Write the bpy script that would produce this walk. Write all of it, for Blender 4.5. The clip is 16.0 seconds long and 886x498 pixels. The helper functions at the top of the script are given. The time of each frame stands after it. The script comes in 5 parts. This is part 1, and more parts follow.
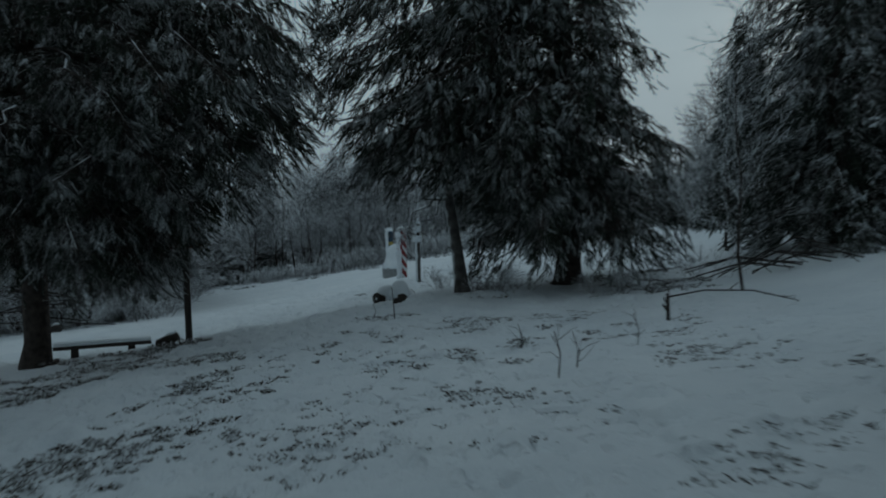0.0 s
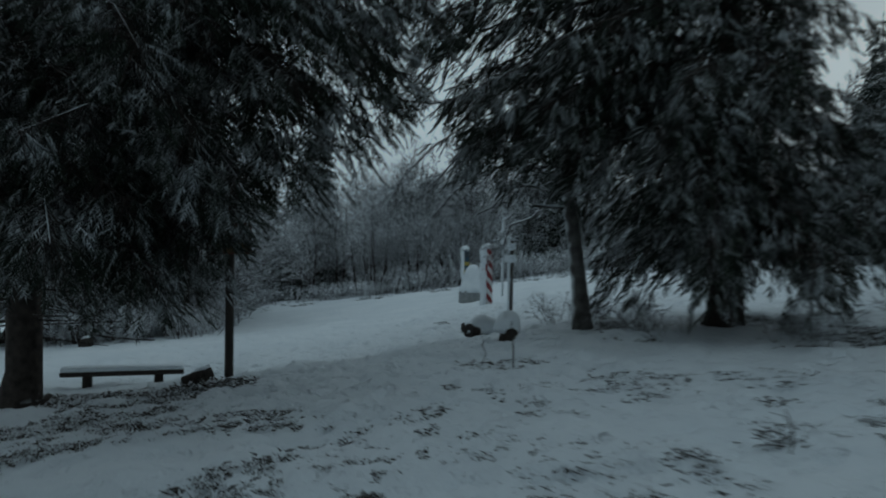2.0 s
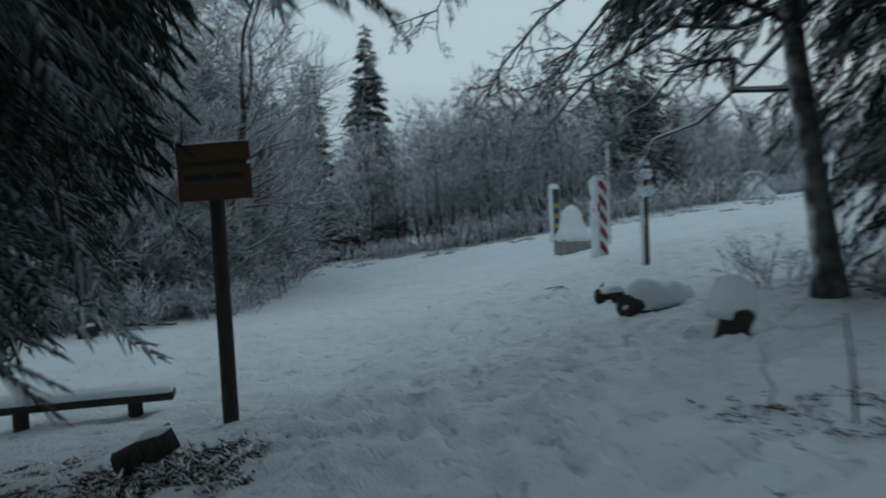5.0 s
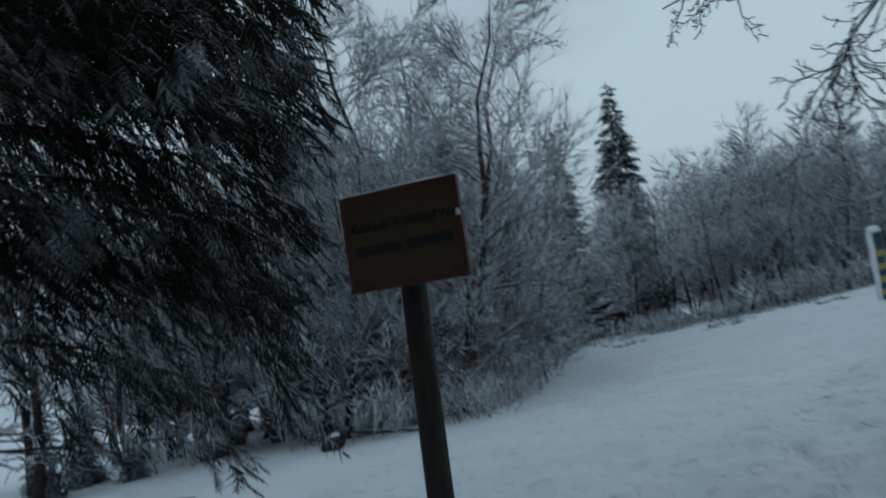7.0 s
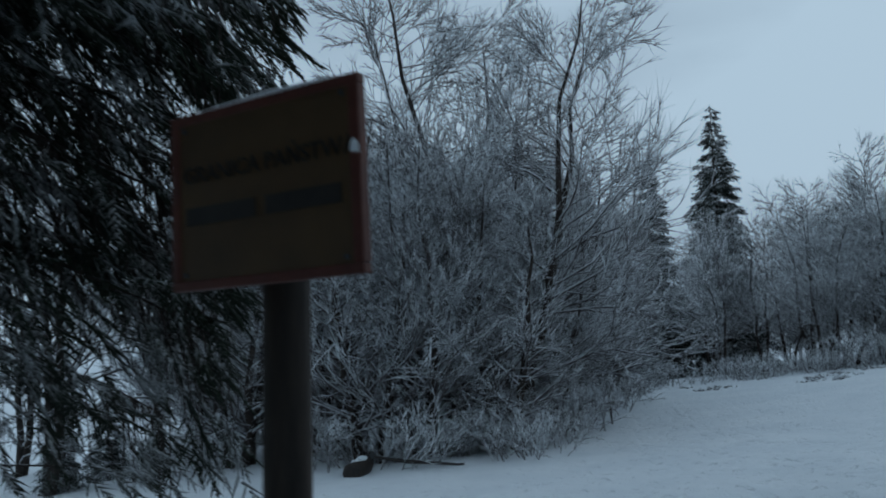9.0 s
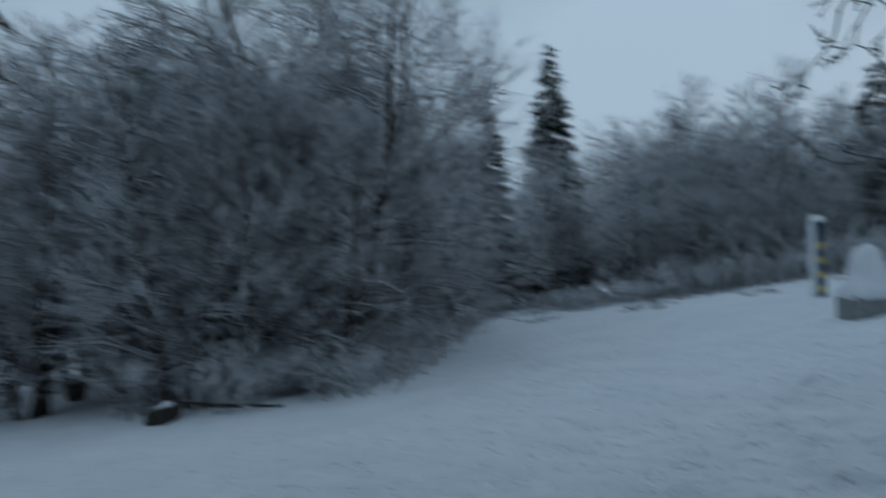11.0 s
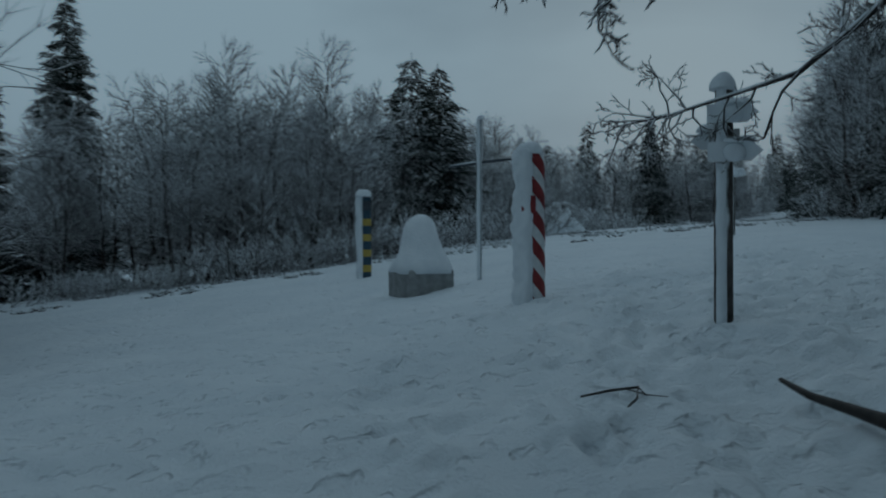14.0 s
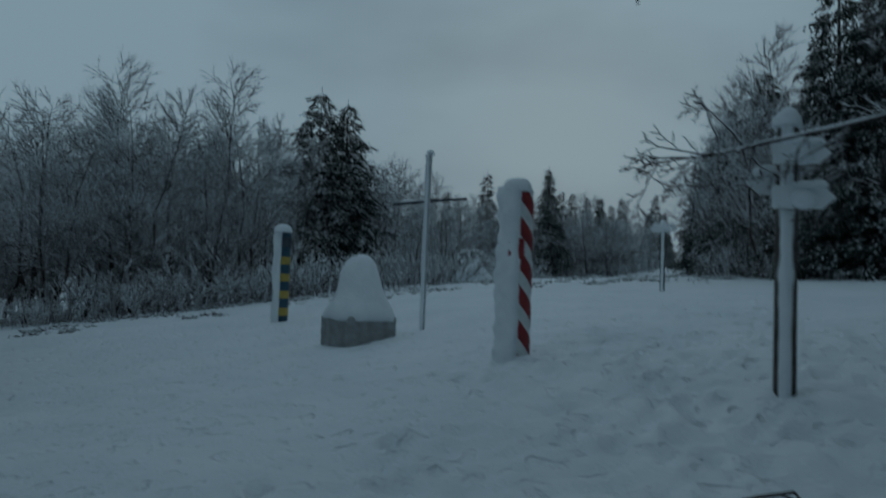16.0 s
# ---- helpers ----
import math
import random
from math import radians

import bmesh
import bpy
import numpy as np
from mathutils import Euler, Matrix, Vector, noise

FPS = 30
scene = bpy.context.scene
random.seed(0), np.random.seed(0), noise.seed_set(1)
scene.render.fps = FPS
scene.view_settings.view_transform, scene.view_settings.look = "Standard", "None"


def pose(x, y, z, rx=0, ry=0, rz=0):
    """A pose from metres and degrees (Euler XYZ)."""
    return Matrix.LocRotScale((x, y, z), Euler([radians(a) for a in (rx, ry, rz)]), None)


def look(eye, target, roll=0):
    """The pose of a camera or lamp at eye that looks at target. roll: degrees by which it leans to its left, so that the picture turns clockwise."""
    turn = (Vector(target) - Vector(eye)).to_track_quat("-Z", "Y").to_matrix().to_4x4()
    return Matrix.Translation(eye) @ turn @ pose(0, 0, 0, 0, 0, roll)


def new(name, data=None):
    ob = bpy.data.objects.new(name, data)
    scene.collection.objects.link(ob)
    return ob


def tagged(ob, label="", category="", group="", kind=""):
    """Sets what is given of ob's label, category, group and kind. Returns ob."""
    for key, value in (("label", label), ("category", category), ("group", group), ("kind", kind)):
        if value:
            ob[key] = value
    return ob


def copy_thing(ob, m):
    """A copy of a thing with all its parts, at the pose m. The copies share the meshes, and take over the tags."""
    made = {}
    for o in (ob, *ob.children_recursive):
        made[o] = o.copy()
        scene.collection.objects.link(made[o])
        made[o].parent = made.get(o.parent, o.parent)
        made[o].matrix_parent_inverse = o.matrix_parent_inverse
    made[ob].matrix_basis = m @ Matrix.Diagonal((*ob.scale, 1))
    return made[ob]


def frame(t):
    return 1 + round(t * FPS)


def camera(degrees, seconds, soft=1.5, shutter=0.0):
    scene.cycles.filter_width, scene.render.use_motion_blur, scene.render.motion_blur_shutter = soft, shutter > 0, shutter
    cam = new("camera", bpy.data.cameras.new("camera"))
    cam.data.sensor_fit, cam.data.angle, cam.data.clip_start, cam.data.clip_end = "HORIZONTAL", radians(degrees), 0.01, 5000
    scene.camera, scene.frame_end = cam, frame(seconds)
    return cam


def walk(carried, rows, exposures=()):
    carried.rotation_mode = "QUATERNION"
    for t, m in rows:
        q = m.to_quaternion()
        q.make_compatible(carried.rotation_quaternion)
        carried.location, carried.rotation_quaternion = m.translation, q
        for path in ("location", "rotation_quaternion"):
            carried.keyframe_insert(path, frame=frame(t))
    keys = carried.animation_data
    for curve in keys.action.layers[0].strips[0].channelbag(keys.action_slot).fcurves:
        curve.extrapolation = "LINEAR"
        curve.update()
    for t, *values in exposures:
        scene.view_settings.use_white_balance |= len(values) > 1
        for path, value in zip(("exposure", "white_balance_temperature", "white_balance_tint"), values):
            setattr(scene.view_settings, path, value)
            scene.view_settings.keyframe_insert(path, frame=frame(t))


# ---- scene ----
cam = camera(60.0, 16.0, soft=1.9, shutter=0.9)
PATH = [
    (0.0, look((1.814, -8.631, 1.652), (1.658, -6.638, 1.61), -1.8)),
    (0.5, look((1.625, -7.54, 1.618), (1.441, -5.549, 1.576), -2.8)),
    (1.0, look((1.194, -6.532, 1.58), (0.993, -4.542, 1.567), -1.4)),
    (1.5, look((0.772, -5.711, 1.542), (0.536, -3.726, 1.588), 0.7)),
    (2.0, look((0.403, -4.723, 1.511), (0.103, -2.745, 1.531), 0.9)),
    (2.5, look((-0.037, -3.961, 1.582), (-0.355, -1.987, 1.576), -0.1)),
    (3.0, look((-0.282, -3.084, 1.597), (-0.502, -1.097, 1.533), -2.3)),
    (5.5, look((-1.559, 1.315, 1.298), (-2.121, 3.231, 1.194), -2.9)),
    (6.0, look((-1.836, 1.961, 1.279), (-2.533, 3.834, 1.215), -3.2)),
    (6.5, look((-2.253, 2.703, 1.38), (-3.12, 4.505, 1.402), -3.7)),
    (7.0, look((-2.54, 3.435, 1.391), (-3.576, 5.14, 1.531), -7.3)),
    (7.5, look((-2.722, 3.997, 1.428), (-3.84, 5.643, 1.63), -4.8)),
    (8.0, look((-2.894, 4.494, 1.457), (-4.114, 6.066, 1.659), -1.8)),
    (10.5, look((-3.16, 6.020, 1.235), (-4.305, 7.650, 1.380), 0.1)),
    (11.0, look((-3.303, 6.227, 1.284), (-4.185, 8.022, 1.305), -2.0)),
    (11.5, look((-3.562, 6.423, 1.275), (-4.091, 8.351, 1.212), -1.1)),
    (12.0, look((-3.526, 7.312, 1.018), (-3.818, 9.288, 0.925), -1.5)),
    (12.5, look((-3.539, 7.911, 0.939), (-3.695, 9.904, 0.894), -0.8)),
    (13.0, look((-3.616, 8.401, 0.828), (-3.59, 10.401, 0.845), 1.1)),
    (13.5, look((-3.713, 8.884, 0.818), (-3.539, 10.877, 0.848), 1.7)),
    (14.0, look((-3.865, 9.36, 0.755), (-3.601, 11.343, 0.743), -0.3)),
    (14.5, look((-4.077, 9.768, 0.738), (-3.684, 11.729, 0.725), -0.5)),
    (15.0, look((-4.217, 10.161, 0.785), (-3.69, 12.091, 0.779), -0.8)),
    (15.5, look((-4.358, 10.525, 0.757), (-3.796, 12.444, 0.784), 0.3)),
    (16.0, look((-4.612, 10.722, 0.75), (-4.047, 12.639, 0.860), 2.0)),
]
EXPOSURES = [(0.0, -1.65, 6850, 10), (3.0, -1.32, 6900, 10), (5.5, -1.10, 6850, 12), (8.0, -1.10, 6450, 14), (11.0, -1.28, 6250, 16), (13.0, -1.88, 6200, 10), (16.0, -2.10, 6150, 5)]
walk(cam, PATH, EXPOSURES)

# ---- sky and light: a dim overcast winter afternoon ----
world = bpy.data.worlds.new("overcast_sky")
scene.world = world
world.use_nodes = True
wn, wl = world.node_tree.nodes, world.node_tree.links
wn.clear()
w_out = wn.new("ShaderNodeOutputWorld")
w_bg = wn.new("ShaderNodeBackground")
w_sky = wn.new("ShaderNodeTexSky")
w_sky.sky_type = "NISHITA"
w_sky.sun_disc = False
w_sky.sun_elevation = radians(14)
w_sky.sun_rotation = radians(25)
w_sky.dust_density = 4.0
w_sky.air_density = 2.0
w_tc = wn.new("ShaderNodeTexCoord")
w_map = wn.new("ShaderNodeMapping")
w_map.inputs["Scale"].default_value = (1.0, 1.0, 2.6)
w_noise = wn.new("ShaderNodeTexNoise")
w_noise.inputs["Scale"].default_value = 1.7
w_noise.inputs["Detail"].default_value = 5.0
w_noise.inputs["Roughness"].default_value = 0.45
w_ramp = wn.new("ShaderNodeValToRGB")
w_ramp.color_ramp.elements[0].position = 0.36
w_ramp.color_ramp.elements[0].color = (6.2, 8.6, 10.4, 1)
w_ramp.color_ramp.elements[1].position = 0.64
w_ramp.color_ramp.elements[1].color = (9.6, 13.1, 15.2, 1)
w_mix = wn.new("ShaderNodeMix")
w_mix.data_type = "RGBA"
w_mix.inputs["Factor"].default_value = 0.975
wl.new(w_tc.outputs["Generated"], w_map.inputs["Vector"])
wl.new(w_map.outputs["Vector"], w_noise.inputs["Vector"])
wl.new(w_noise.outputs["Fac"], w_ramp.inputs["Fac"])
wl.new(w_sky.outputs["Color"], w_mix.inputs["A"])
wl.new(w_ramp.outputs["Color"], w_mix.inputs["B"])
w_sep = wn.new("ShaderNodeSeparateXYZ")
wl.new(w_tc.outputs["Generated"], w_sep.inputs["Vector"])
w_up = wn.new("ShaderNodeMapRange")
w_up.inputs["From Min"].default_value = 0.1
w_up.inputs["From Max"].default_value = 1.0
w_up.inputs["To Min"].default_value = 0.92
w_up.inputs["To Max"].default_value = 1.02
wl.new(w_sep.outputs["Z"], w_up.inputs["Value"])
w_scale = wn.new("ShaderNodeVectorMath")
w_scale.operation = "SCALE"
wl.new(w_mix.outputs["Result"], w_scale.inputs[0])
wl.new(w_up.outputs["Result"], w_scale.inputs["Scale"])
wl.new(w_scale.outputs["Vector"], w_bg.inputs["Color"])
w_bg.inputs["Strength"].default_value = 0.10
wl.new(w_bg.outputs["Background"], w_out.inputs["Surface"])

sun_data = bpy.data.lights.new("sun", "SUN")
sun_data.energy = 0.5
sun_data.angle = radians(30)
sun_data.color = (0.92, 0.97, 1.0)
sun = new("sun", sun_data)
sun.matrix_world = look((0, 0, 30), (-11.5, -25.0, 30 - 6.9))


# ---- materials ----
def base_material(name, rough=0.8, metal=0.0):
    m = bpy.data.materials.new(name)
    m.use_nodes = True
    b = m.node_tree.nodes["Principled BSDF"]
    b.inputs["Roughness"].default_value = rough
    b.inputs["Metallic"].default_value = metal
    return m, m.node_tree.nodes, m.node_tree.links, b


def noise_node(ns, ls, scale, detail=4.0, coords="Object"):
    tc = ns.new("ShaderNodeTexCoord")
    n = ns.new("ShaderNodeTexNoise")
    n.inputs["Scale"].default_value = scale
    n.inputs["Detail"].default_value = detail
    ls.new(tc.outputs[coords], n.inputs["Vector"])
    return n


def ramp_node(ns, ls, src, stops):
    r = ns.new("ShaderNodeValToRGB")
    while len(r.color_ramp.elements) < len(stops):
        r.color_ramp.elements.new(0.5)
    for e, (p, c) in zip(r.color_ramp.elements, stops):
        e.position = p
        e.color = (*c, 1)
    ls.new(src, r.inputs["Fac"])
    return r


def bump_node(ns, ls, b, src, strength, distance):
    bp = ns.new("ShaderNodeBump")
    bp.inputs["Strength"].default_value = strength
    bp.inputs["Distance"].default_value = distance
    ls.new(src, bp.inputs["Height"])
    ls.new(bp.outputs["Normal"], b.inputs["Normal"])


SNOW = (0.80, 0.84, 0.87)


def snow_material(name="snow", fine=55.0, coarse=2.5, bump=0.5, dimple=0.0):
    m, ns, ls, b = base_material(name, 0.75)
    n1 = noise_node(ns, ls, coarse, 6.0)
    c = ramp_node(ns, ls, n1.outputs["Fac"], [(0.3, (0.72, 0.77, 0.81)), (0.7, SNOW)])
    ls.new(c.outputs["Color"], b.inputs["Base Color"])
    n2 = noise_node(ns, ls, fine, 5.0)
    height = n2.outputs["Fac"]
    if dimple:
        n3 = noise_node(ns, ls, 6.0, 2.0)
        pit = ramp_node(ns, ls, n3.outputs["Fac"], [(0.26, (0, 0, 0)), (0.46, (1, 1, 1))])
        pit.color_ramp.interpolation = "EASE"
        mx = ns.new("ShaderNodeMath")
        mx.operation = "MULTIPLY_ADD"
        mx.inputs[1].default_value = dimple
        ls.new(pit.outputs["Color"], mx.inputs[0])
        ls.new(height, mx.inputs[2])
        height = mx.outputs["Value"]
    bump_node(ns, ls, b, height, bump, 0.02)
    b.inputs["Specular IOR Level"].default_value = 0.25
    return m


def speckled_material(name, dark, light, scale, rough=0.85, bump=0.4, stretch=(1, 1, 1), detail=5.0, dist=0.01):
    m, ns, ls, b = base_material(name, rough)
    tc = ns.new("ShaderNodeTexCoord")
    mp = ns.new("ShaderNodeMapping")
    mp.inputs["Scale"].default_value = stretch
    n = ns.new("ShaderNodeTexNoise")
    n.inputs["Scale"].default_value = scale
    n.inputs["Detail"].default_value = detail
    ls.new(tc.outputs["Object"], mp.inputs["Vector"])
    ls.new(mp.outputs["Vector"], n.inputs["Vector"])
    c = ramp_node(ns, ls, n.outputs["Fac"], [(0.32, dark), (0.68, light)])
    ls.new(c.outputs["Color"], b.inputs["Base Color"])
    bump_node(ns, ls, b, n.outputs["Fac"], bump, dist)
    return m


def snowy_material(name, dark, light, scale, amount=0.35, soft=0.3, patch=3.0, tilt=(0.0, 0.0, 1.0), lump=2.2, rise=1.0):
    """A surface with snow lying on what faces up (or the wind): amount is how much of it is covered."""
    m, ns, ls, b = base_material(name, 0.85)
    n = noise_node(ns, ls, scale, 4.0)
    c = ramp_node(ns, ls, n.outputs["Fac"], [(0.3, dark), (0.7, light)])
    geo = ns.new("ShaderNodeNewGeometry")
    dot = ns.new("ShaderNodeVectorMath")
    dot.operation = "DOT_PRODUCT"
    dot.inputs[1].default_value = [rise * c for c in tilt]
    ls.new(geo.outputs["Normal"], dot.inputs[0])
    pn = noise_node(ns, ls, patch, 5.0)
    mul = ns.new("ShaderNodeMath")
    mul.operation = "MULTIPLY_ADD"
    mul.inputs[1].default_value = lump
    mul.inputs[2].default_value = -lump / 2
    ls.new(pn.outputs["Fac"], mul.inputs[0])
    add = ns.new("ShaderNodeMath")
    add.operation = "ADD"
    ls.new(dot.outputs["Value"], add.inputs[0])
    ls.new(mul.outputs["Value"], add.inputs[1])
    rng = ns.new("ShaderNodeMapRange")
    rng.inputs["From Min"].default_value = 1.0 - 2 * amount - soft
    rng.inputs["From Max"].default_value = 1.0 - 2 * amount + soft
    ls.new(add.outputs["Value"], rng.inputs["Value"])
    mix = ns.new("ShaderNodeMix")
    mix.data_type = "RGBA"
    mix.inputs["B"].default_value = (*SNOW, 1)
    ls.new(rng.outputs["Result"], mix.inputs["Factor"])
    ls.new(c.outputs["Color"], mix.inputs["A"])
    ls.new(mix.outputs["Result"], b.inputs["Base Color"])
    b.inputs["Specular IOR Level"].default_value = 0.2
    return m


M_GROUND = snow_material("snow_ground", 40.0, 0.8, 0.8, 2.2)
M_SNOW = snow_material("snow_cap", 30.0, 5.0, 0.5)
M_NEEDLE = snowy_material("spruce_needles", (0.010, 0.015, 0.011), (0.030, 0.042, 0.026), 6.0, 0.30, 0.65, 2.0, (0.0, 0.0, 1.0), 4.0, 0.6)
# brightened copy of the needles, with more snow, lifts the dark broad spruce
M_NEEDLE_BRIGHT = snowy_material("bright_snowy_needles", (0.012, 0.018, 0.014), (0.032, 0.045, 0.03), 6.0, 0.36, 0.5, 1.5, (0.0, 0.0, 1.0), 4.2, 0.7)
M_NEEDLE_FAR = snowy_material("snowy_needles", (0.014, 0.022, 0.02), (0.035, 0.05, 0.04), 5.0, 0.42, 0.35, 0.7)
M_BARK = snowy_material("spruce_bark", (0.02, 0.016, 0.014), (0.07, 0.055, 0.048), 9.0, 0.12, 0.2, 2.0)
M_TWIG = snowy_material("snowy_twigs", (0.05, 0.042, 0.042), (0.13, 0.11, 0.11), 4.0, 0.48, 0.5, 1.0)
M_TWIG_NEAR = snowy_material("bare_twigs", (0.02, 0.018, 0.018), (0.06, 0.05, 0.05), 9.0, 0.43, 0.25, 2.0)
M_BIRCH = snowy_material("birch_bark", (0.04, 0.035, 0.032), (0.22, 0.21, 0.20), 5.0, 0.22, 0.25, 2.5, (-0.75, 0.2, 0.5))
M_LEAF = snowy_material("withered_leaves", (0.02, 0.015, 0.010), (0.07, 0.05, 0.03), 14.0, 0.28, 0.25, 4.0)
M_WOOD = speckled_material("dark_wood", (0.012, 0.009, 0.007), (0.042, 0.030, 0.023), 8.0, 0.8, 0.6, (4, 4, 0.6))
M_CUT = speckled_material("wet_cut_wood", (0.008, 0.006, 0.005), (0.03, 0.022, 0.018), 18.0, 0.7, 0.5)
M_BOARD = speckled_material("painted_board", (0.060, 0.031, 0.010), (0.092, 0.050, 0.017), 6.0, 0.6, 0.25, (1, 1, 1))
M_FRAME = speckled_material("red_frame_paint", (0.07, 0.016, 0.010), (0.12, 0.03, 0.018), 12.0, 0.6, 0.3)
M_INK = speckled_material("black_lettering", (0.012, 0.010, 0.008), (0.022, 0.018, 0.014), 20.0, 0.6, 0.1)
M_RED = speckled_material("red_paint", (0.17, 0.014, 0.018), (0.27, 0.028, 0.03), 9.0, 0.55, 0.15)
M_WHITE = speckled_material("white_paint", (0.55, 0.57, 0.58), (0.72, 0.74, 0.75), 9.0, 0.6, 0.15)
M_BLUE = speckled_material("blue_paint", (0.014, 0.05, 0.085), (0.03, 0.08, 0.12), 9.0, 0.55, 0.15)
M_YELLOW = speckled_material("yellow_paint", (0.36, 0.26, 0.05), (0.48, 0.36, 0.08), 9.0, 0.55, 0.15)
M_CONCRETE = speckled_material("concrete", (0.20, 0.21, 0.21), (0.33, 0.34, 0.34), 7.0, 0.85, 0.5)
M_STEEL = speckled_material("galvanised_steel", (0.30, 0.32, 0.34), (0.45, 0.47, 0.49), 12.0, 0.5, 0.15)
M_DARKSTEEL = speckled_material("dark_painted_steel", (0.02, 0.03, 0.04), (0.05, 0.06, 0.075), 12.0, 0.5, 0.15)
M_POST = snowy_material("wind_snowed_wood", (0.045, 0.040, 0.037), (0.14, 0.125, 0.115), 8.0, 0.07, 0.12, 2.5, (-0.65, -0.76, 0.0))
M_ARROW = snowy_material("snowed_arrow_board", (0.06, 0.055, 0.03), (0.16, 0.14, 0.05), 8.0, 0.34, 0.15, 2.5, (-0.7, -0.6, 0.5))

# ---- ground ----
KNOWN = [(-0.37, 7.2, 0.20), (0.83, 9.27, 0.35), (-0.84, 15.13, 0.11), (-1.66, 17.95, 0.12), (-3.32, 26.2, 0.06), (-2.57, 21.8, -0.08),
         (-4.65, 6.6, -0.385), (-6.26, 8.17, -0.80), (-7.9, 7.2, -0.86), (-2.2, 13.6, -0.16), (-18.7, 35.7, -1.5), (-11.2, 21.4, -1.1), (-10.1, 17.4, -1.05), (-14.9, 33.3, -1.2), (-16.0, 20.7, -1.45), (5.0, 25.85, 0.93),
         (-16.9, 48.4, -1.7), (5.0, 39.3, 1.2), (-1.27, 9.7, -0.04), (-4.6, 10.7, -0.55), (1.8, -8.6, 0.15), (0.4, -4.7, 0.1), (-0.28, -3.1, 0.1),
         (-2.9, 4.5, -0.05), (-3.3, 6.3, -0.15), (-12.6, 15.4, -1.15), (4.3, 4.0, 0.15), (-6.5, 4.4, -0.5), (3.3, 9.2, 0.32), (0.5, 2.0, 0.13),
         (-4.3, 4.9, -0.33), (-3.6, 8.4, -0.42), (-1.5, 22.1, 0.2), (-8.0, 40.0, -0.5)]


def plane_z(x, y):
    x = np.clip(x, -60.0, 60.0)
    return 0.33 + 0.115 * np.where(x > 0, 0.75 * x, x)


K_XY = np.array([k[:2] for k in KNOWN])
K_D = np.array([k[2] for k in KNOWN]) - plane_z(K_XY[:, 0], K_XY[:, 1])
K_S = 3.2 + 0.22 * np.hypot(K_XY[:, 0] + 3, K_XY[:, 1] - 8)
K_M = np.exp(-(((K_XY[:, None, :] - K_XY[None]) ** 2).sum(-1)) / (K_S[None] ** 2))
K_W = np.linalg.solve(K_M + 0.06 * np.eye(len(KNOWN)), K_D)


def ground_np(x, y):
    z = plane_z(x, y)
    for (kx, ky), s, w in zip(K_XY, K_S, K_W):
        z = z + w * np.exp(-((x - kx) ** 2 + (y - ky) ** 2) / (s * s))
    return z


def gz(x, y):
    return float(ground_np(np.array([float(x)]), np.array([float(y)]))[0])


def graded(lo, hi, mid_lo, mid_hi, step, growth):
    inner = list(np.arange(mid_lo, mid_hi + 1e-6, step))
    s, v = step, inner[-1]
    while v < hi:
        s *= growth
        v += s
        inner.append(v)
    s, v, left = step, inner[0], []
    while v > lo:
        s *= growth
        v -= s
        left.append(v)
    return np.array(left[::-1] + inner)


def mesh_from(name, verts, faces):
    me = bpy.data.meshes.new(name)
    me.from_pydata([tuple(v) for v in verts], [], [tuple(f) for f in faces])
    me.update()
    return me


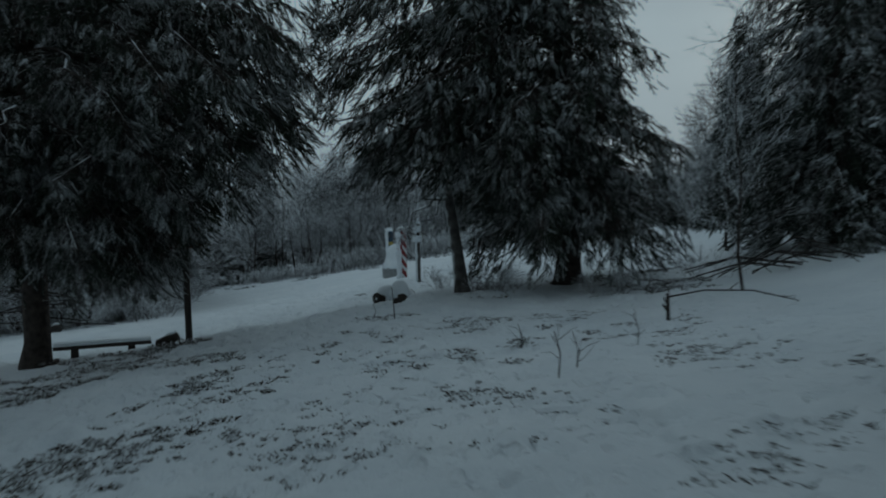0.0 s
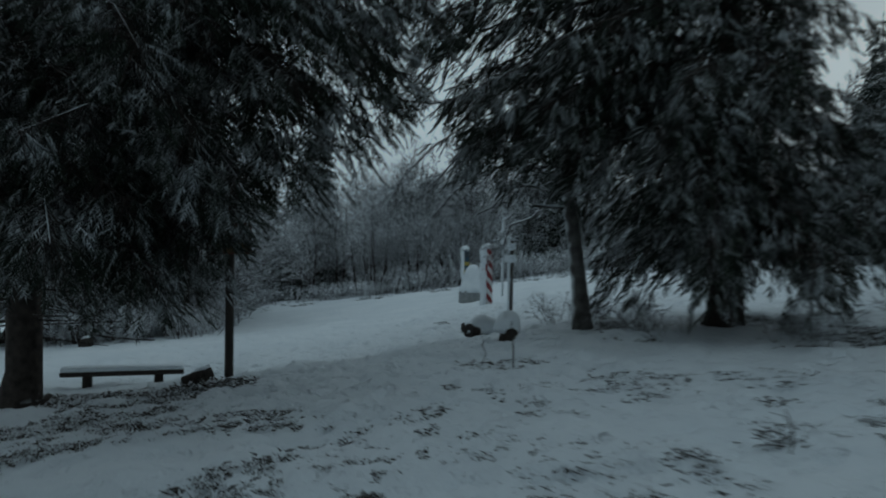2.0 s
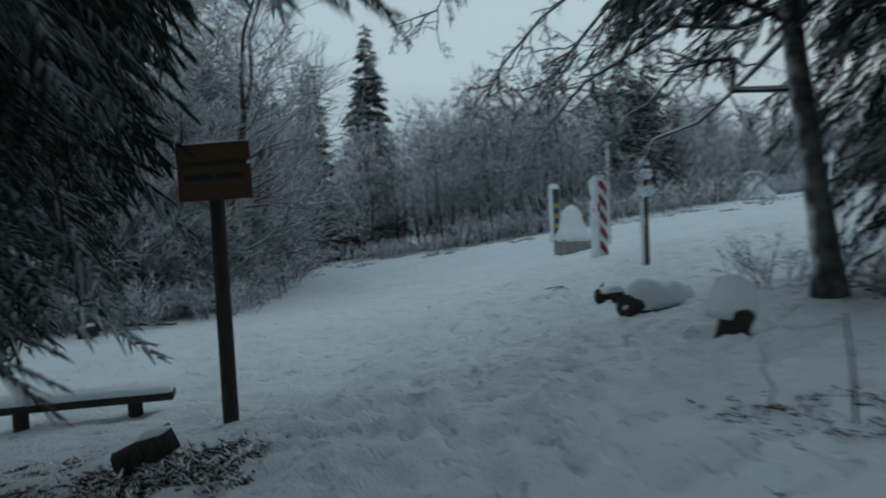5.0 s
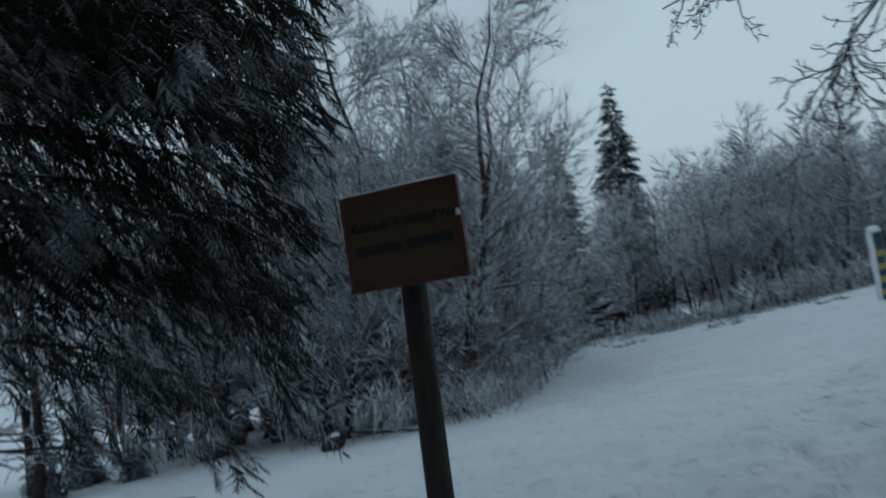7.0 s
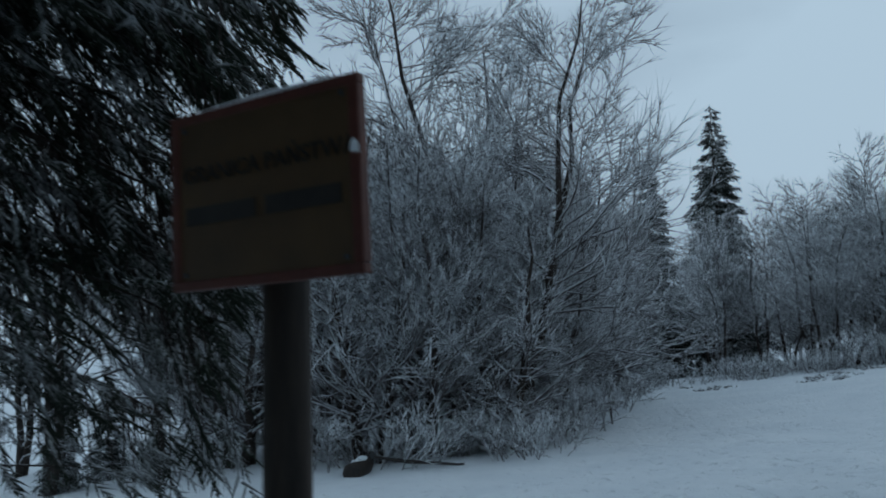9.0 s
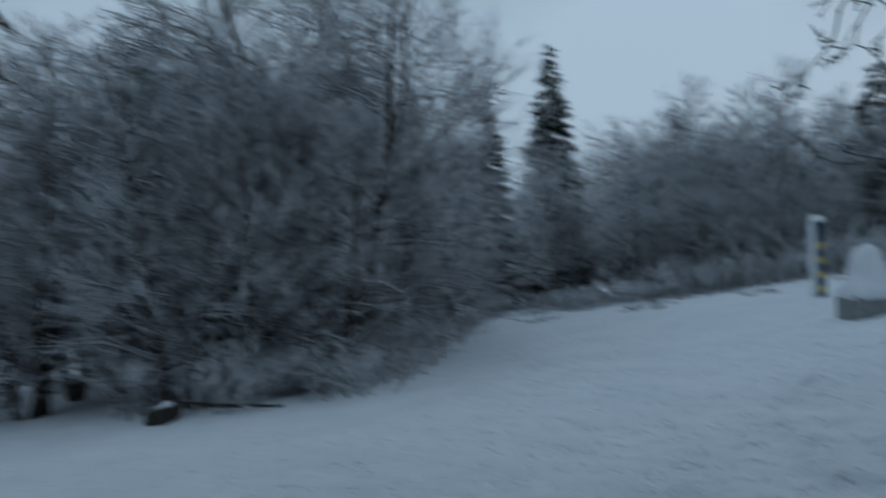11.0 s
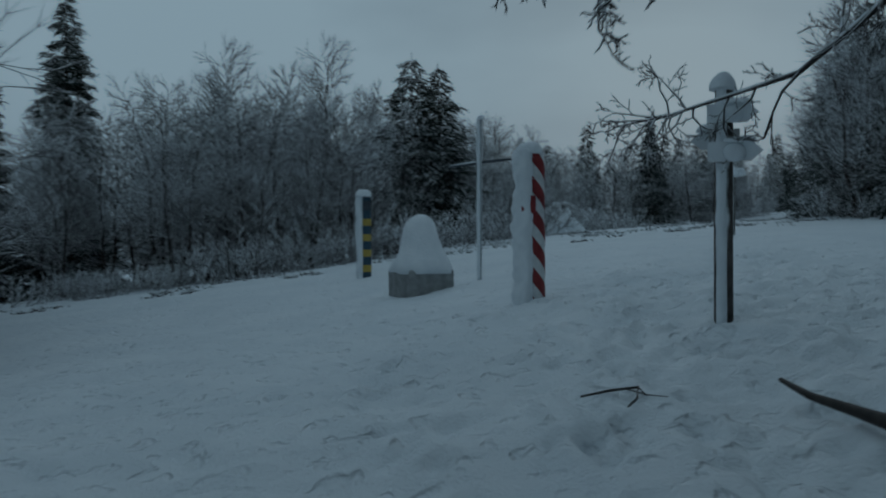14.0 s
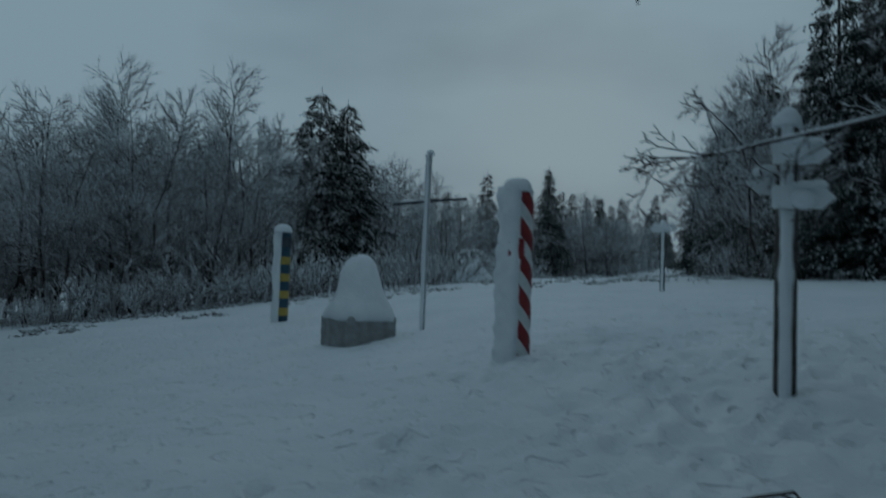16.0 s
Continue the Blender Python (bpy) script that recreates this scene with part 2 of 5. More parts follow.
def build_ground():
    gx = graded(-900, 900, -9.0, 6.0, 0.06, 1.06)
    gy = graded(-900, 1500, -5.0, 19.0, 0.06, 1.06)
    X, Y = np.meshgrid(gx, gy)
    Z = ground_np(X, Y)
    rng = np.random.RandomState(5)
    near = np.exp(-(((X + 2) / 12) ** 2 + ((Y - 8) / 16) ** 2))
    # soft drifts, then lumps of trodden snow
    for sc, amp in ((2.6, 0.022), (1.1, 0.016), (0.5, 0.009), (0.27, 0.007)):
        for _ in range(5):
            a = rng.uniform(0, math.tau)
            ph = rng.uniform(0, math.tau, 2)
            b = a + rng.uniform(0.9, 1.9)
            Z = Z + near * amp * np.sin((X * math.cos(a) + Y * math.sin(a)) * math.tau / sc + ph[0]) * np.sin((X * math.cos(b) + Y * math.sin(b)) * math.tau / (sc * 1.3) + ph[1])

    def dent(cx, cy, r, depth, ang, long=1.7):
        nonlocal Z
        ix = np.where(np.abs(gx - cx) < r * 4)[0]
        iy = np.where(np.abs(gy - cy) < r * 4)[0]
        if len(ix) == 0 or len(iy) == 0:
            return
        sl = np.ix_(iy, ix)
        dx, dy = X[sl] - cx, Y[sl] - cy
        u = dx * math.cos(ang) + dy * math.sin(ang)
        v = -dx * math.sin(ang) + dy * math.cos(ang)
        q = (u / (r * long)) ** 2 + (v / r) ** 2
        Z[sl] += -depth * np.exp(-q * q) + 0.35 * depth * np.exp(-((np.sqrt(q) - 1.5) / 0.4) ** 2)

    # a trodden strip leads up past the marker posts
    line = [(1.2, -6), (0.0, -1), (-1.2, 3.5), (-2.2, 7.5), (-2.6, 11), (-1.6, 14.5), (0.2, 17.5), (3.0, 22), (8, 30)]
    for i in range(1700):
        k = rng.uniform(0, len(line) - 1.001)
        a, b = line[int(k)], line[int(k) + 1]
        f = k - int(k)
        px = a[0] + (b[0] - a[0]) * f + rng.normal(0, 1.3)
        py = a[1] + (b[1] - a[1]) * f + rng.normal(0, 0.5)
        dent(px, py, rng.uniform(0.055, 0.085), rng.uniform(0.02, 0.05), math.atan2(b[1] - a[1], b[0] - a[0]) + rng.normal(0, 0.35))
    for i in range(800):
        dent(rng.uniform(-3.5, 5.5), rng.uniform(-5.0, 8.5), rng.uniform(0.055, 0.11), rng.uniform(0.03, 0.08), rng.uniform(0, 3))
    n, m = len(gx), len(gy)
    verts = np.stack([X.ravel(), Y.ravel(), Z.ravel()], 1)
    idx = np.arange(n * m).reshape(m, n)
    faces = np.stack([idx[:-1, :-1].ravel(), idx[:-1, 1:].ravel(), idx[1:, 1:].ravel(), idx[1:, :-1].ravel()], 1)
    me = bpy.data.meshes.new("ground")
    me.vertices.add(len(verts))
    me.vertices.foreach_set("co", verts.ravel())
    me.loops.add(faces.size)
    me.loops.foreach_set("vertex_index", faces.ravel())
    me.polygons.add(len(faces))
    me.polygons.foreach_set("loop_start", np.arange(0, faces.size, 4))
    me.polygons.foreach_set("use_smooth", np.ones(len(faces), bool))
    me.update()
    me.validate()
    me.materials.append(M_GROUND)
    return tagged(new("ground", me), "snow-covered sloping clearing with trodden footprints", "ground", kind="structure")


build_ground()


# ---- helpers for things ----
def thing(name, x, y, z, label, category, group="", turn=0.0):
    ob = new(name)
    ob.matrix_world = pose(x, y, z, 0, 0, turn)
    return tagged(ob, label, category, group)


def part_mesh(name, me, material, parent, label="", smooth=False):
    me.materials.clear()
    me.materials.append(material)
    if smooth:
        me.polygons.foreach_set("use_smooth", np.ones(len(me.polygons), bool))
    ob = new(name, me)
    ob.parent = parent
    if label:
        tagged(ob, label)
    return ob


def part(name, bm, material, parent, label="", smooth=False):
    me = bpy.data.meshes.new(name)
    bm.to_mesh(me)
    bm.free()
    return part_mesh(name, me, material, parent, label, smooth)


def box_bm(sx, sy, sz, at=(0, 0, 0), turn=None, bevel=0.0):
    bm = bmesh.new()
    bmesh.ops.create_cube(bm, size=1.0)
    for v in bm.verts:
        v.co = Vector((v.co.x * sx, v.co.y * sy, v.co.z * sz))
    if bevel:
        bmesh.ops.bevel(bm, geom=bm.edges[:], offset=bevel, segments=2, affect="EDGES", profile=0.5)
    m = Matrix.Translation(at) @ (turn if turn else Matrix.Identity(4))
    bmesh.ops.transform(bm, matrix=m, verts=bm.verts)
    return bm


def tube_bm(points, radii, sides=8, rough=0.0, seed=0):
    """A closed tube along points with a radius at each."""
    rng = random.Random(seed)
    bm = bmesh.new()
    rings = []
    pts = [Vector(p) for p in points]
    for i, p in enumerate(pts):
        d = (pts[min(i + 1, len(pts) - 1)] - pts[max(i - 1, 0)]).normalized()
        side = d.cross(Vector((0.31, 0.87, 0.38))).normalized()
        up = d.cross(side).normalized()
        ring = []
        for k in range(sides):
            a = math.tau * k / sides
            r = radii[i] * (1 + rough * rng.uniform(-1, 1))
            ring.append(bm.verts.new(p + side * math.cos(a) * r + up * math.sin(a) * r))
        rings.append(ring)
    for a, b in zip(rings, rings[1:]):
        for k in range(sides):
            bm.faces.new((a[k], a[(k + 1) % sides], b[(k + 1) % sides], b[k]))
    bm.faces.new(rings[0][::-1])
    bm.faces.new(rings[-1])
    return bm


def lumpy(bm, amount, scale, seed=0):
    off = Vector((seed * 3.7, seed * 1.3, seed * 2.9))
    for v in bm.verts:
        n = noise.noise_vector(v.co * scale + off)
        v.co += n * amount
    return bm


def dome_bm(rx, ry, h, at=(0, 0, 0), power=2.0, seg=20, rings=8, amount=0.02, scale=4.0, seed=0, turn=0.0):
    """A heap of snow: a rounded mound with a flat underside."""
    bm = bmesh.new()
    rows = []
    for j in range(rings):
        f = j / rings
        z = h * math.sin(f * math.pi / 2)
        r = math.cos(f * math.pi / 2) ** (2 / power)
        row = []
        for i in range(seg):
            a = math.tau * i / seg
            x, y = rx * r * math.cos(a), ry * r * math.sin(a)
            row.append(bm.verts.new((x * math.cos(turn) - y * math.sin(turn), x * math.sin(turn) + y * math.cos(turn), z)))
        rows.append(row)
    tip = bm.verts.new((0, 0, h))
    for a, b in zip(rows, rows[1:]):
        for i in range(seg):
            bm.faces.new((a[i], a[(i + 1) % seg], b[(i + 1) % seg], b[i]))
    for i in range(seg):
        bm.faces.new((rows[-1][i], rows[-1][(i + 1) % seg], tip))
    bm.faces.new(rows[0][::-1])
    lumpy(bm, amount, scale, seed)
    bmesh.ops.translate(bm, verts=bm.verts, vec=at)
    return bm


class Tris:
    """Collects spikes and tubes for foliage and twigs, and makes one mesh of them."""

    def __init__(self):
        self.v, self.f, self.n = [], [], 0

    def spikes(self, base, tip, radius):
        """Many three-sided spikes at once, from arrays of base and tip points and base radii."""
        base, tip, radius = np.asarray(base), np.asarray(tip), np.asarray(radius)
        d = tip - base
        d = d / np.maximum(np.linalg.norm(d, axis=1, keepdims=True), 1e-6)
        s = np.cross(d, np.array([0.13, 0.27, 0.95]))
        s = s / np.maximum(np.linalg.norm(s, axis=1, keepdims=True), 1e-6)
        u = np.cross(d, s)
        k = len(base)
        ring = [base + radius[:, None] * (s * math.cos(a) + u * math.sin(a)) for a in (math.pi / 2, math.pi / 2 + 2.094, math.pi / 2 + 4.189)]
        verts = np.stack(ring + [tip], 1).reshape(-1, 3)
        o = self.n + 4 * np.arange(k)
        faces = np.concatenate([np.stack([o, o + 1, o + 3], 1), np.stack([o + 1, o + 2, o + 3], 1), np.stack([o + 2, o, o + 3], 1)])
        self.v.append(verts)
        self.f.append(faces)
        self.n += 4 * k

    def prisms(self, a, b, ra, rb):
        """Many open three-sided tubes, from a to b."""
        a, b = np.asarray(a), np.asarray(b)
        ra, rb = np.asarray(ra), np.asarray(rb)
        d = b - a
        d = d / np.maximum(np.linalg.norm(d, axis=1, keepdims=True), 1e-6)
        s = np.cross(d, np.array([0.13, 0.27, 0.95]))
        s = s / np.maximum(np.linalg.norm(s, axis=1, keepdims=True), 1e-6)
        u = np.cross(d, s)
        k = len(a)
        w = [s * math.cos(t) + u * math.sin(t) for t in (math.pi / 2, math.pi / 2 + 2.094, math.pi / 2 + 4.189)]
        verts = np.stack([a + ra[:, None] * q for q in w] + [b + rb[:, None] * q for q in w], 1).reshape(-1, 3)
        o = self.n + 6 * np.arange(k)
        fs = []
        for i in range(3):
            j = (i + 1) % 3
            fs += [np.stack([o + i, o + j, o + 3 + j], 1), np.stack([o + i, o + 3 + j, o + 3 + i], 1)]
        self.v.append(verts)
        self.f.append(np.concatenate(fs))
        self.n += 6 * k

    def mesh(self, name):
        v, f = np.concatenate(self.v), np.concatenate(self.f)
        me = bpy.data.meshes.new(name)
        me.vertices.add(len(v))
        me.vertices.foreach_set("co", v.astype(np.float32).ravel())
        me.loops.add(f.size)
        me.loops.foreach_set("vertex_index", f.astype(np.int32).ravel())
        me.polygons.add(len(f))
        me.polygons.foreach_set("loop_start", np.arange(0, f.size, 3))
        me.update()
        return me


def unit(v):
    return v / np.maximum(np.linalg.norm(v, axis=-1, keepdims=True), 1e-9)


def add_sprays(tr, rng, at, out, size, fingers=6, droop=0.7, thick=0.022):
    """Sprays of needles: each a fan of hanging, tapering fingers."""
    n = len(at)
    axis = unit(unit(out) + rng.normal(0, 0.25, (n, 3)) + np.array([0, 0, -droop]) * rng.uniform(0.5, 1.3, (n, 1)))
    side = unit(np.cross(axis, np.array([0.05, 0.02, 1.0])) + rng.normal(0, 0.2, (n, 3)))
    s = np.tile(np.linspace(0.0, 1.0, fingers), n)
    sgn = np.tile(np.where(np.arange(fingers) % 2 == 0, 1.0, -1.0), n)
    a, ax, sd, sz = np.repeat(at, fingers, 0), np.repeat(axis, fingers, 0), np.repeat(side, fingers, 0), np.repeat(size, fingers)
    lone = np.where(s > 0.95, 0.0, 1.0)
    d = unit(ax * 0.85 + sd * (sgn * lone * rng.uniform(0.45, 0.85, n * fingers))[:, None] + rng.normal(0, 0.14, (n * fingers, 3)) + np.array([0, 0, -0.22]))
    start = a + ax * (s * sz * 1.25)[:, None]
    ln = sz * (0.30 + 0.55 * (1 - s)) * rng.uniform(0.75, 1.25, n * fingers)
    tr.spikes(start, start + d * ln[:, None], thick * (0.5 + 0.5 * sz / 0.3) * rng.uniform(0.9, 1.4, n * fingers))


def add_limb(tr, wood, rng, p0, az, length, rise, sag, spray, density, fingers, droop, hang, thick=0.022):
    """One spruce limb: it leaves the trunk, sags, lifts at its tip, and carries side shoots with hanging sprays."""
    d = np.array([math.cos(az), math.sin(az), 0.0])
    side = np.array([-d[1], d[0], 0.0])
    n = 7
    f = np.linspace(0, 1, n)
    wob = rng.normal(0, 0.05 * length, n) * f
    pts = p0 + np.outer(f * length, d) + np.outer(wob, side) + np.outer(rise * length * f - sag * length * f ** 1.8, [0, 0, 1])
    r = 0.028 * length ** 0.8 * (1 - f * 0.85) * 0.5
    wood.prisms(pts[:-1], pts[1:], r[:-1], r[1:])
    k = max(4, int(length * density))
    g = rng.uniform(0.12, 1.0, k) ** 0.8
    base = np.stack([np.interp(g, f, pts[:, i]) for i in range(3)], 1)
    reach = rng.uniform(0.1, 1.0, k) * (0.24 * length * (1.15 - g) + 0.10)
    sgn = rng.choice([-1, 1], k)
    o = unit(np.outer(sgn, side) + d * rng.uniform(0.2, 0.9, k)[:, None])
    drop = hang * rng.uniform(0.0, 1.0, k) ** 1.5
    at = base + o * reach[:, None] + np.stack([np.zeros(k), np.zeros(k), -drop - 0.15 * reach], 1)
    wood.prisms(base, at, np.full(k, 0.006), np.full(k, 0.003))
    add_sprays(tr, rng, at, o * 0.6 + d * 0.5, rng.uniform(0.7, 1.3, k) * spray, fingers, droop, thick)


def spruce(name, x, y, height, radius, bottom, seed, label, spray=0.32, levels=None, per=7, density=16, fingers=6, droop=0.8, hang=0.5,
           shape=0.8, extra=(), reach=None, extra_hang=0.7, top=0.0, trunk=None, material=None, dead=0.0, group="", thick=0.022):
    """A spruce: a tapered trunk, whorls of sagging limbs and hanging needle sprays. reach(az, z) scales the limbs' length."""
    rng = np.random.RandomState(seed)
    ob = thing(name, x, y, gz(x, y) - 0.05, label, "tree", group)
    r0 = trunk if trunk else height * 0.013
    hs = [0, 0.12, 0.5, 1.2, height * 0.3, height * 0.6, height]
    rs = [r0 * 1.7, r0 * 1.35, r0 * 1.08, r0, r0 * 0.8, r0 * 0.5, 0.01]
    part("trunk", tube_bm([(rng.normal(0, 0.02), rng.normal(0, 0.02), h) for h in hs], rs, 12, 0.06, seed), M_BARK, ob, smooth=True)
    fol, wood = Tris(), Tris()
    levels = levels or int((height - bottom) / 0.33)
    for i in range(levels):
        f = i / levels
        z = bottom + (height - bottom) * f ** 1.05
        ln = radius * (1 - f) ** shape
        if ln < 0.12:
            ln = 0.12
        for j in range(per if f < 0.75 else max(4, per - 2)):
            az = math.tau * (j / per) + i * 2.4 + rng.normal(0, 0.25)
            k = ln * rng.uniform(0.5, 1.2) * (reach(az, z) if reach else 1.0)
            if k < 0.1:
                continue
            zz = z + rng.normal(0, 0.12)
            add_limb(fol, wood, rng, np.array([0, 0, zz]), az, k, 0.10 + 0.5 * f, 0.42, spray * (0.4 + 0.6 * (1 - f)), density * (1 + top * f), fingers, droop, hang * min(1, k / radius + 0.2), thick)
    for az, z, k, rise, sag in extra:
        add_limb(fol, wood, rng, np.array([0, 0, z]), az, k, rise, sag, spray * 0.9, density * 1.3, fingers, droop, extra_hang, thick)
    if dead:
        for i in range(26):
            az, z = rng.uniform(0, math.tau), rng.uniform(0.9, bottom + 1.6)
            d = np.array([math.cos(az), math.sin(az), rng.uniform(-0.35, 0.05)])
            a = np.array([[0.0, 0, z]])
            b = a + d * dead * rng.uniform(0.4, 1.0)
            wood.prisms(a, b, np.array([0.022]), np.array([0.006]))
    part_mesh("crown", fol.mesh("crown"), material or M_NEEDLE, ob)
    part_mesh("bough", wood.mesh("bough"), M_BARK, ob)
    return ob


def grow(tr, rng, p, d, length, radius, depth, spread, lift, kids, min_r, bend=0.16, keep=(0.55, 0.8)):
    """Bare branches by splitting; short straight pieces, thinner at each split."""
    todo = [(np.array(p, float), np.array(d, float), length, radius, depth)]
    A, B, RA, RB = [], [], [], []
    SA, SB, SR = [], [], []
    while todo:
        p, d, ln, r, dep = todo.pop()
        if dep == 0:
            d = d + rng.normal(0, bend, 3) + np.array([0, 0, lift])
            SA.append(p), SB.append(p + d / np.linalg.norm(d) * ln), SR.append(r)
            continue
        steps = 3 if dep > 1 else 2
        for s in range(steps):
            d = d + rng.normal(0, bend, 3) + np.array([0, 0, lift])
            d = d / np.linalg.norm(d)
            q = p + d * ln / steps
            r2 = max(r * 0.86, min_r)
            A.append(p), B.append(q), RA.append(r), RB.append(r2)
            p, r = q, r2
            if dep > 0:
                for c in range(kids if s == steps - 1 else max(1, kids - 2)):
                    t = rng.normal(0, 1, 3)
                    t = t - d * t.dot(d)
                    t = t / max(np.linalg.norm(t), 1e-6)
                    e = d + t * spread * rng.uniform(0.6, 1.3)
                    todo.append((q, e / np.linalg.norm(e), ln * rng.uniform(*keep), max(r * rng.uniform(0.5, 0.7), min_r), dep - 1))
    if A:
        tr.prisms(np.array(A), np.array(B), np.array(RA), np.array(RB))
    if SA:
        tr.spikes(np.array(SA), np.array(SB), np.array(SR))


def bare_tree(name, x, y, height, seed, label, stems=1, depth=5, spread=0.55, lift=0.05, kids=3, min_r=0.012, first=0.3, lean=0.12, group="", boughs=40, reach=0.17, material=None, radius=None, bark=None, skirt=0):
    """A leafless tree or bush: stems and branching twigs that carry snow."""
    rng = np.random.RandomState(seed)
    ob = thing(name, x, y, gz(x, y) - 0.05, label, "bush" if "shrub" in name else "tree", group)
    crown, trunks = Tris(), []
    r0 = radius if radius else height * 0.011
    for s in range(stems):
        az = math.tau * s / stems + rng.normal(0, 0.3)
        d = np.array([math.cos(az) * lean, math.sin(az) * lean, 1.0])
        o = np.array([math.cos(az), math.sin(az), 0]) * (0.0 if stems == 1 else rng.uniform(0.1, 0.35) * height / 10)
        n = 9
        f = np.linspace(0, 1, n)
        hh = height * rng.uniform(0.82, 1.0)
        pts = o + np.outer(f * hh, d) + np.cumsum(rng.normal(0, 0.012 * height, (n, 3)) * [1, 1, 0], 0)
        rr = r0 * (1 - 0.93 * f)
        trunks.append((pts, rr))
        k = boughs
        for g in np.linspace(first, 0.97, k):
            b = np.array([np.interp(g, f, pts[:, i]) for i in range(3)])
            a2 = rng.uniform(0, math.tau)
            up = rng.uniform(0.35, 0.9)
            e = unit(np.array([math.cos(a2), math.sin(a2), up]))
            ln = height * reach * (1.15 - 0.75 * g) * rng.uniform(0.7, 1.3)
            grow(crown, rng, b, e, ln, max(np.interp(g, f, rr) * 0.5, min_r), depth - 2, spread, lift, kids, min_r)
    for i in range(skirt):
        a2 = rng.uniform(0, math.tau)
        e = unit(np.array([math.cos(a2), math.sin(a2), rng.uniform(0.0, 0.5)]))
        grow(crown, rng, np.array([0, 0, rng.uniform(0.08, 0.25) * height]), e, height * rng.uniform(0.04, 0.09), min_r * 1.6, depth - 2, spread, -0.02, kids, min_r)
    for pts, rr in trunks:
        part("trunk", tube_bm(pts, rr, 8, 0.04, seed), bark or M_BARK, ob, smooth=True)
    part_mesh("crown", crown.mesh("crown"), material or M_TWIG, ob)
    return ob


def shrub(name, x, y, height, width, seed, label, count=60, depth=2, min_r=0.006, material=None, group=""):
    rng = np.random.RandomState(seed)
    ob = thing(name, x, y, gz(x, y) - 0.03, label, "bush", group)
    tr = Tris()
    for i in range(count):
        a, r = rng.uniform(0, math.tau), width * 0.5 * math.sqrt(rng.uniform(0, 1))
        d = unit(np.array([math.cos(a) * 0.5, math.sin(a) * 0.5, 1.0]) + rng.normal(0, 0.25, 3))
        grow(tr, rng, (math.cos(a) * r, math.sin(a) * r, 0), d, height * rng.uniform(0.3, 0.5), min_r * 2, depth, 0.6, 0.0, 3, min_r)
    tagged(part_mesh("bough", tr.mesh("bough"), material or M_TWIG, ob), kind="stuff")
    return ob

# ---- marker posts and the boundary stone ----
WIND = (-0.99, -0.10)


def snow_plaster(radius, z0, z1, thick, seed, spread=1.25, at=(0, 0), wind=None):
    """Snow driven against one side of a round post."""
    bm = bmesh.new()
    mid = math.atan2(*(wind or WIND)[::-1])
    n, m = 12, 44
    grid = []
    for j in range(m + 1):
        z = z0 + (z1 - z0) * j / m
        row = []
        for i in range(n + 1):
            f = i / n * 2 - 1
            a = mid + f * spread * (1 + 0.12 * noise.noise(Vector((seed, z * 2.3, 0.0))) + 0.10 * noise.noise(Vector((seed, z * 10.0, f))))
            bulge = 1 + 0.6 * noise.noise(Vector((f * 1.2 + seed, z * 2.6, 3.0))) + 0.4 * noise.noise(Vector((f * 2.5 + seed, z * 9.0, 8.0)))
            r = radius + max(0.004, thick * math.sqrt(max(0.0, 1 - f * f)) * bulge)
            if abs(f) == 1:
                r = radius - 0.01
            row.append(bm.verts.new((at[0] + math.cos(a) * r, at[1] + math.sin(a) * r, z)))
        grid.append(row)
    for a, b in zip(grid, grid[1:]):
        for i in range(n):
            bm.faces.new((a[i], a[i + 1], b[i + 1], b[i]))
    bm.faces.new([v for v in grid[-1]])
    bm.faces.new([v for v in grid[0]][::-1])
    return bm


def striped_post(x, y, height, radius):
    z = gz(x, y)
    ob = thing("boundary_post", x, y, z - 0.08, "red and white striped boundary post plastered with snow", "post")
    part("shaft", tube_bm([(0, 0, 0), (0, 0, height)], [radius] * 2, 28), M_WHITE, ob, smooth=False)
    lead, gap, n = 0.90, 0.342, 30
    for s in range(9):
        bm = bmesh.new()
        low, high = [], []
        for i in range(n + 1):
            a = math.tau * i / n
            zz = -lead + 0.05 + s * gap + lead * i / n
            for row, dz in ((low, 0.0), (high, gap * 0.54)):
                h = min(max(zz + dz, 0.01), height - 0.006)
                row.append(bm.verts.new((math.cos(-a + 1.2) * (radius + 0.004), math.sin(-a + 1.2) * (radius + 0.004), h)))
        for i in range(n):
            if (high[i].co.z - low[i].co.z) + (high[i + 1].co.z - low[i + 1].co.z) > 0.002:
                bm.faces.new((low[i], high[i], high[i + 1], low[i + 1]))
        if not bm.faces:
            bm.free()
            continue
        bmesh.ops.delete(bm, geom=[v for v in bm.verts if not v.link_faces], context="VERTS")
        part("stripe", bm, M_RED, ob, "red painted diagonal stripe")
    part("side_snow", snow_plaster(radius + 0.004, 0.02, height + 0.03, 0.13, 3.0, 1.05), M_SNOW, ob, "packed wind-blown snow", True)
    part("cap_snow", dome_bm(radius * 1.35, radius * 1.3, 0.15, (-0.06, -0.02, height - 0.02), 3.2, seed=4), M_SNOW, ob, "rounded snow cap", True)
    part("emblem", box_bm(0.015, 0.16, 0.2, (-0.10, -radius - 0.012, 1.18), Matrix.Rotation(1.3, 4, "Z"), 0.005), M_RED, ob, "small red plate half under snow")
    return ob


striped_post(-1.66, 17.95, 1.78, 0.115)


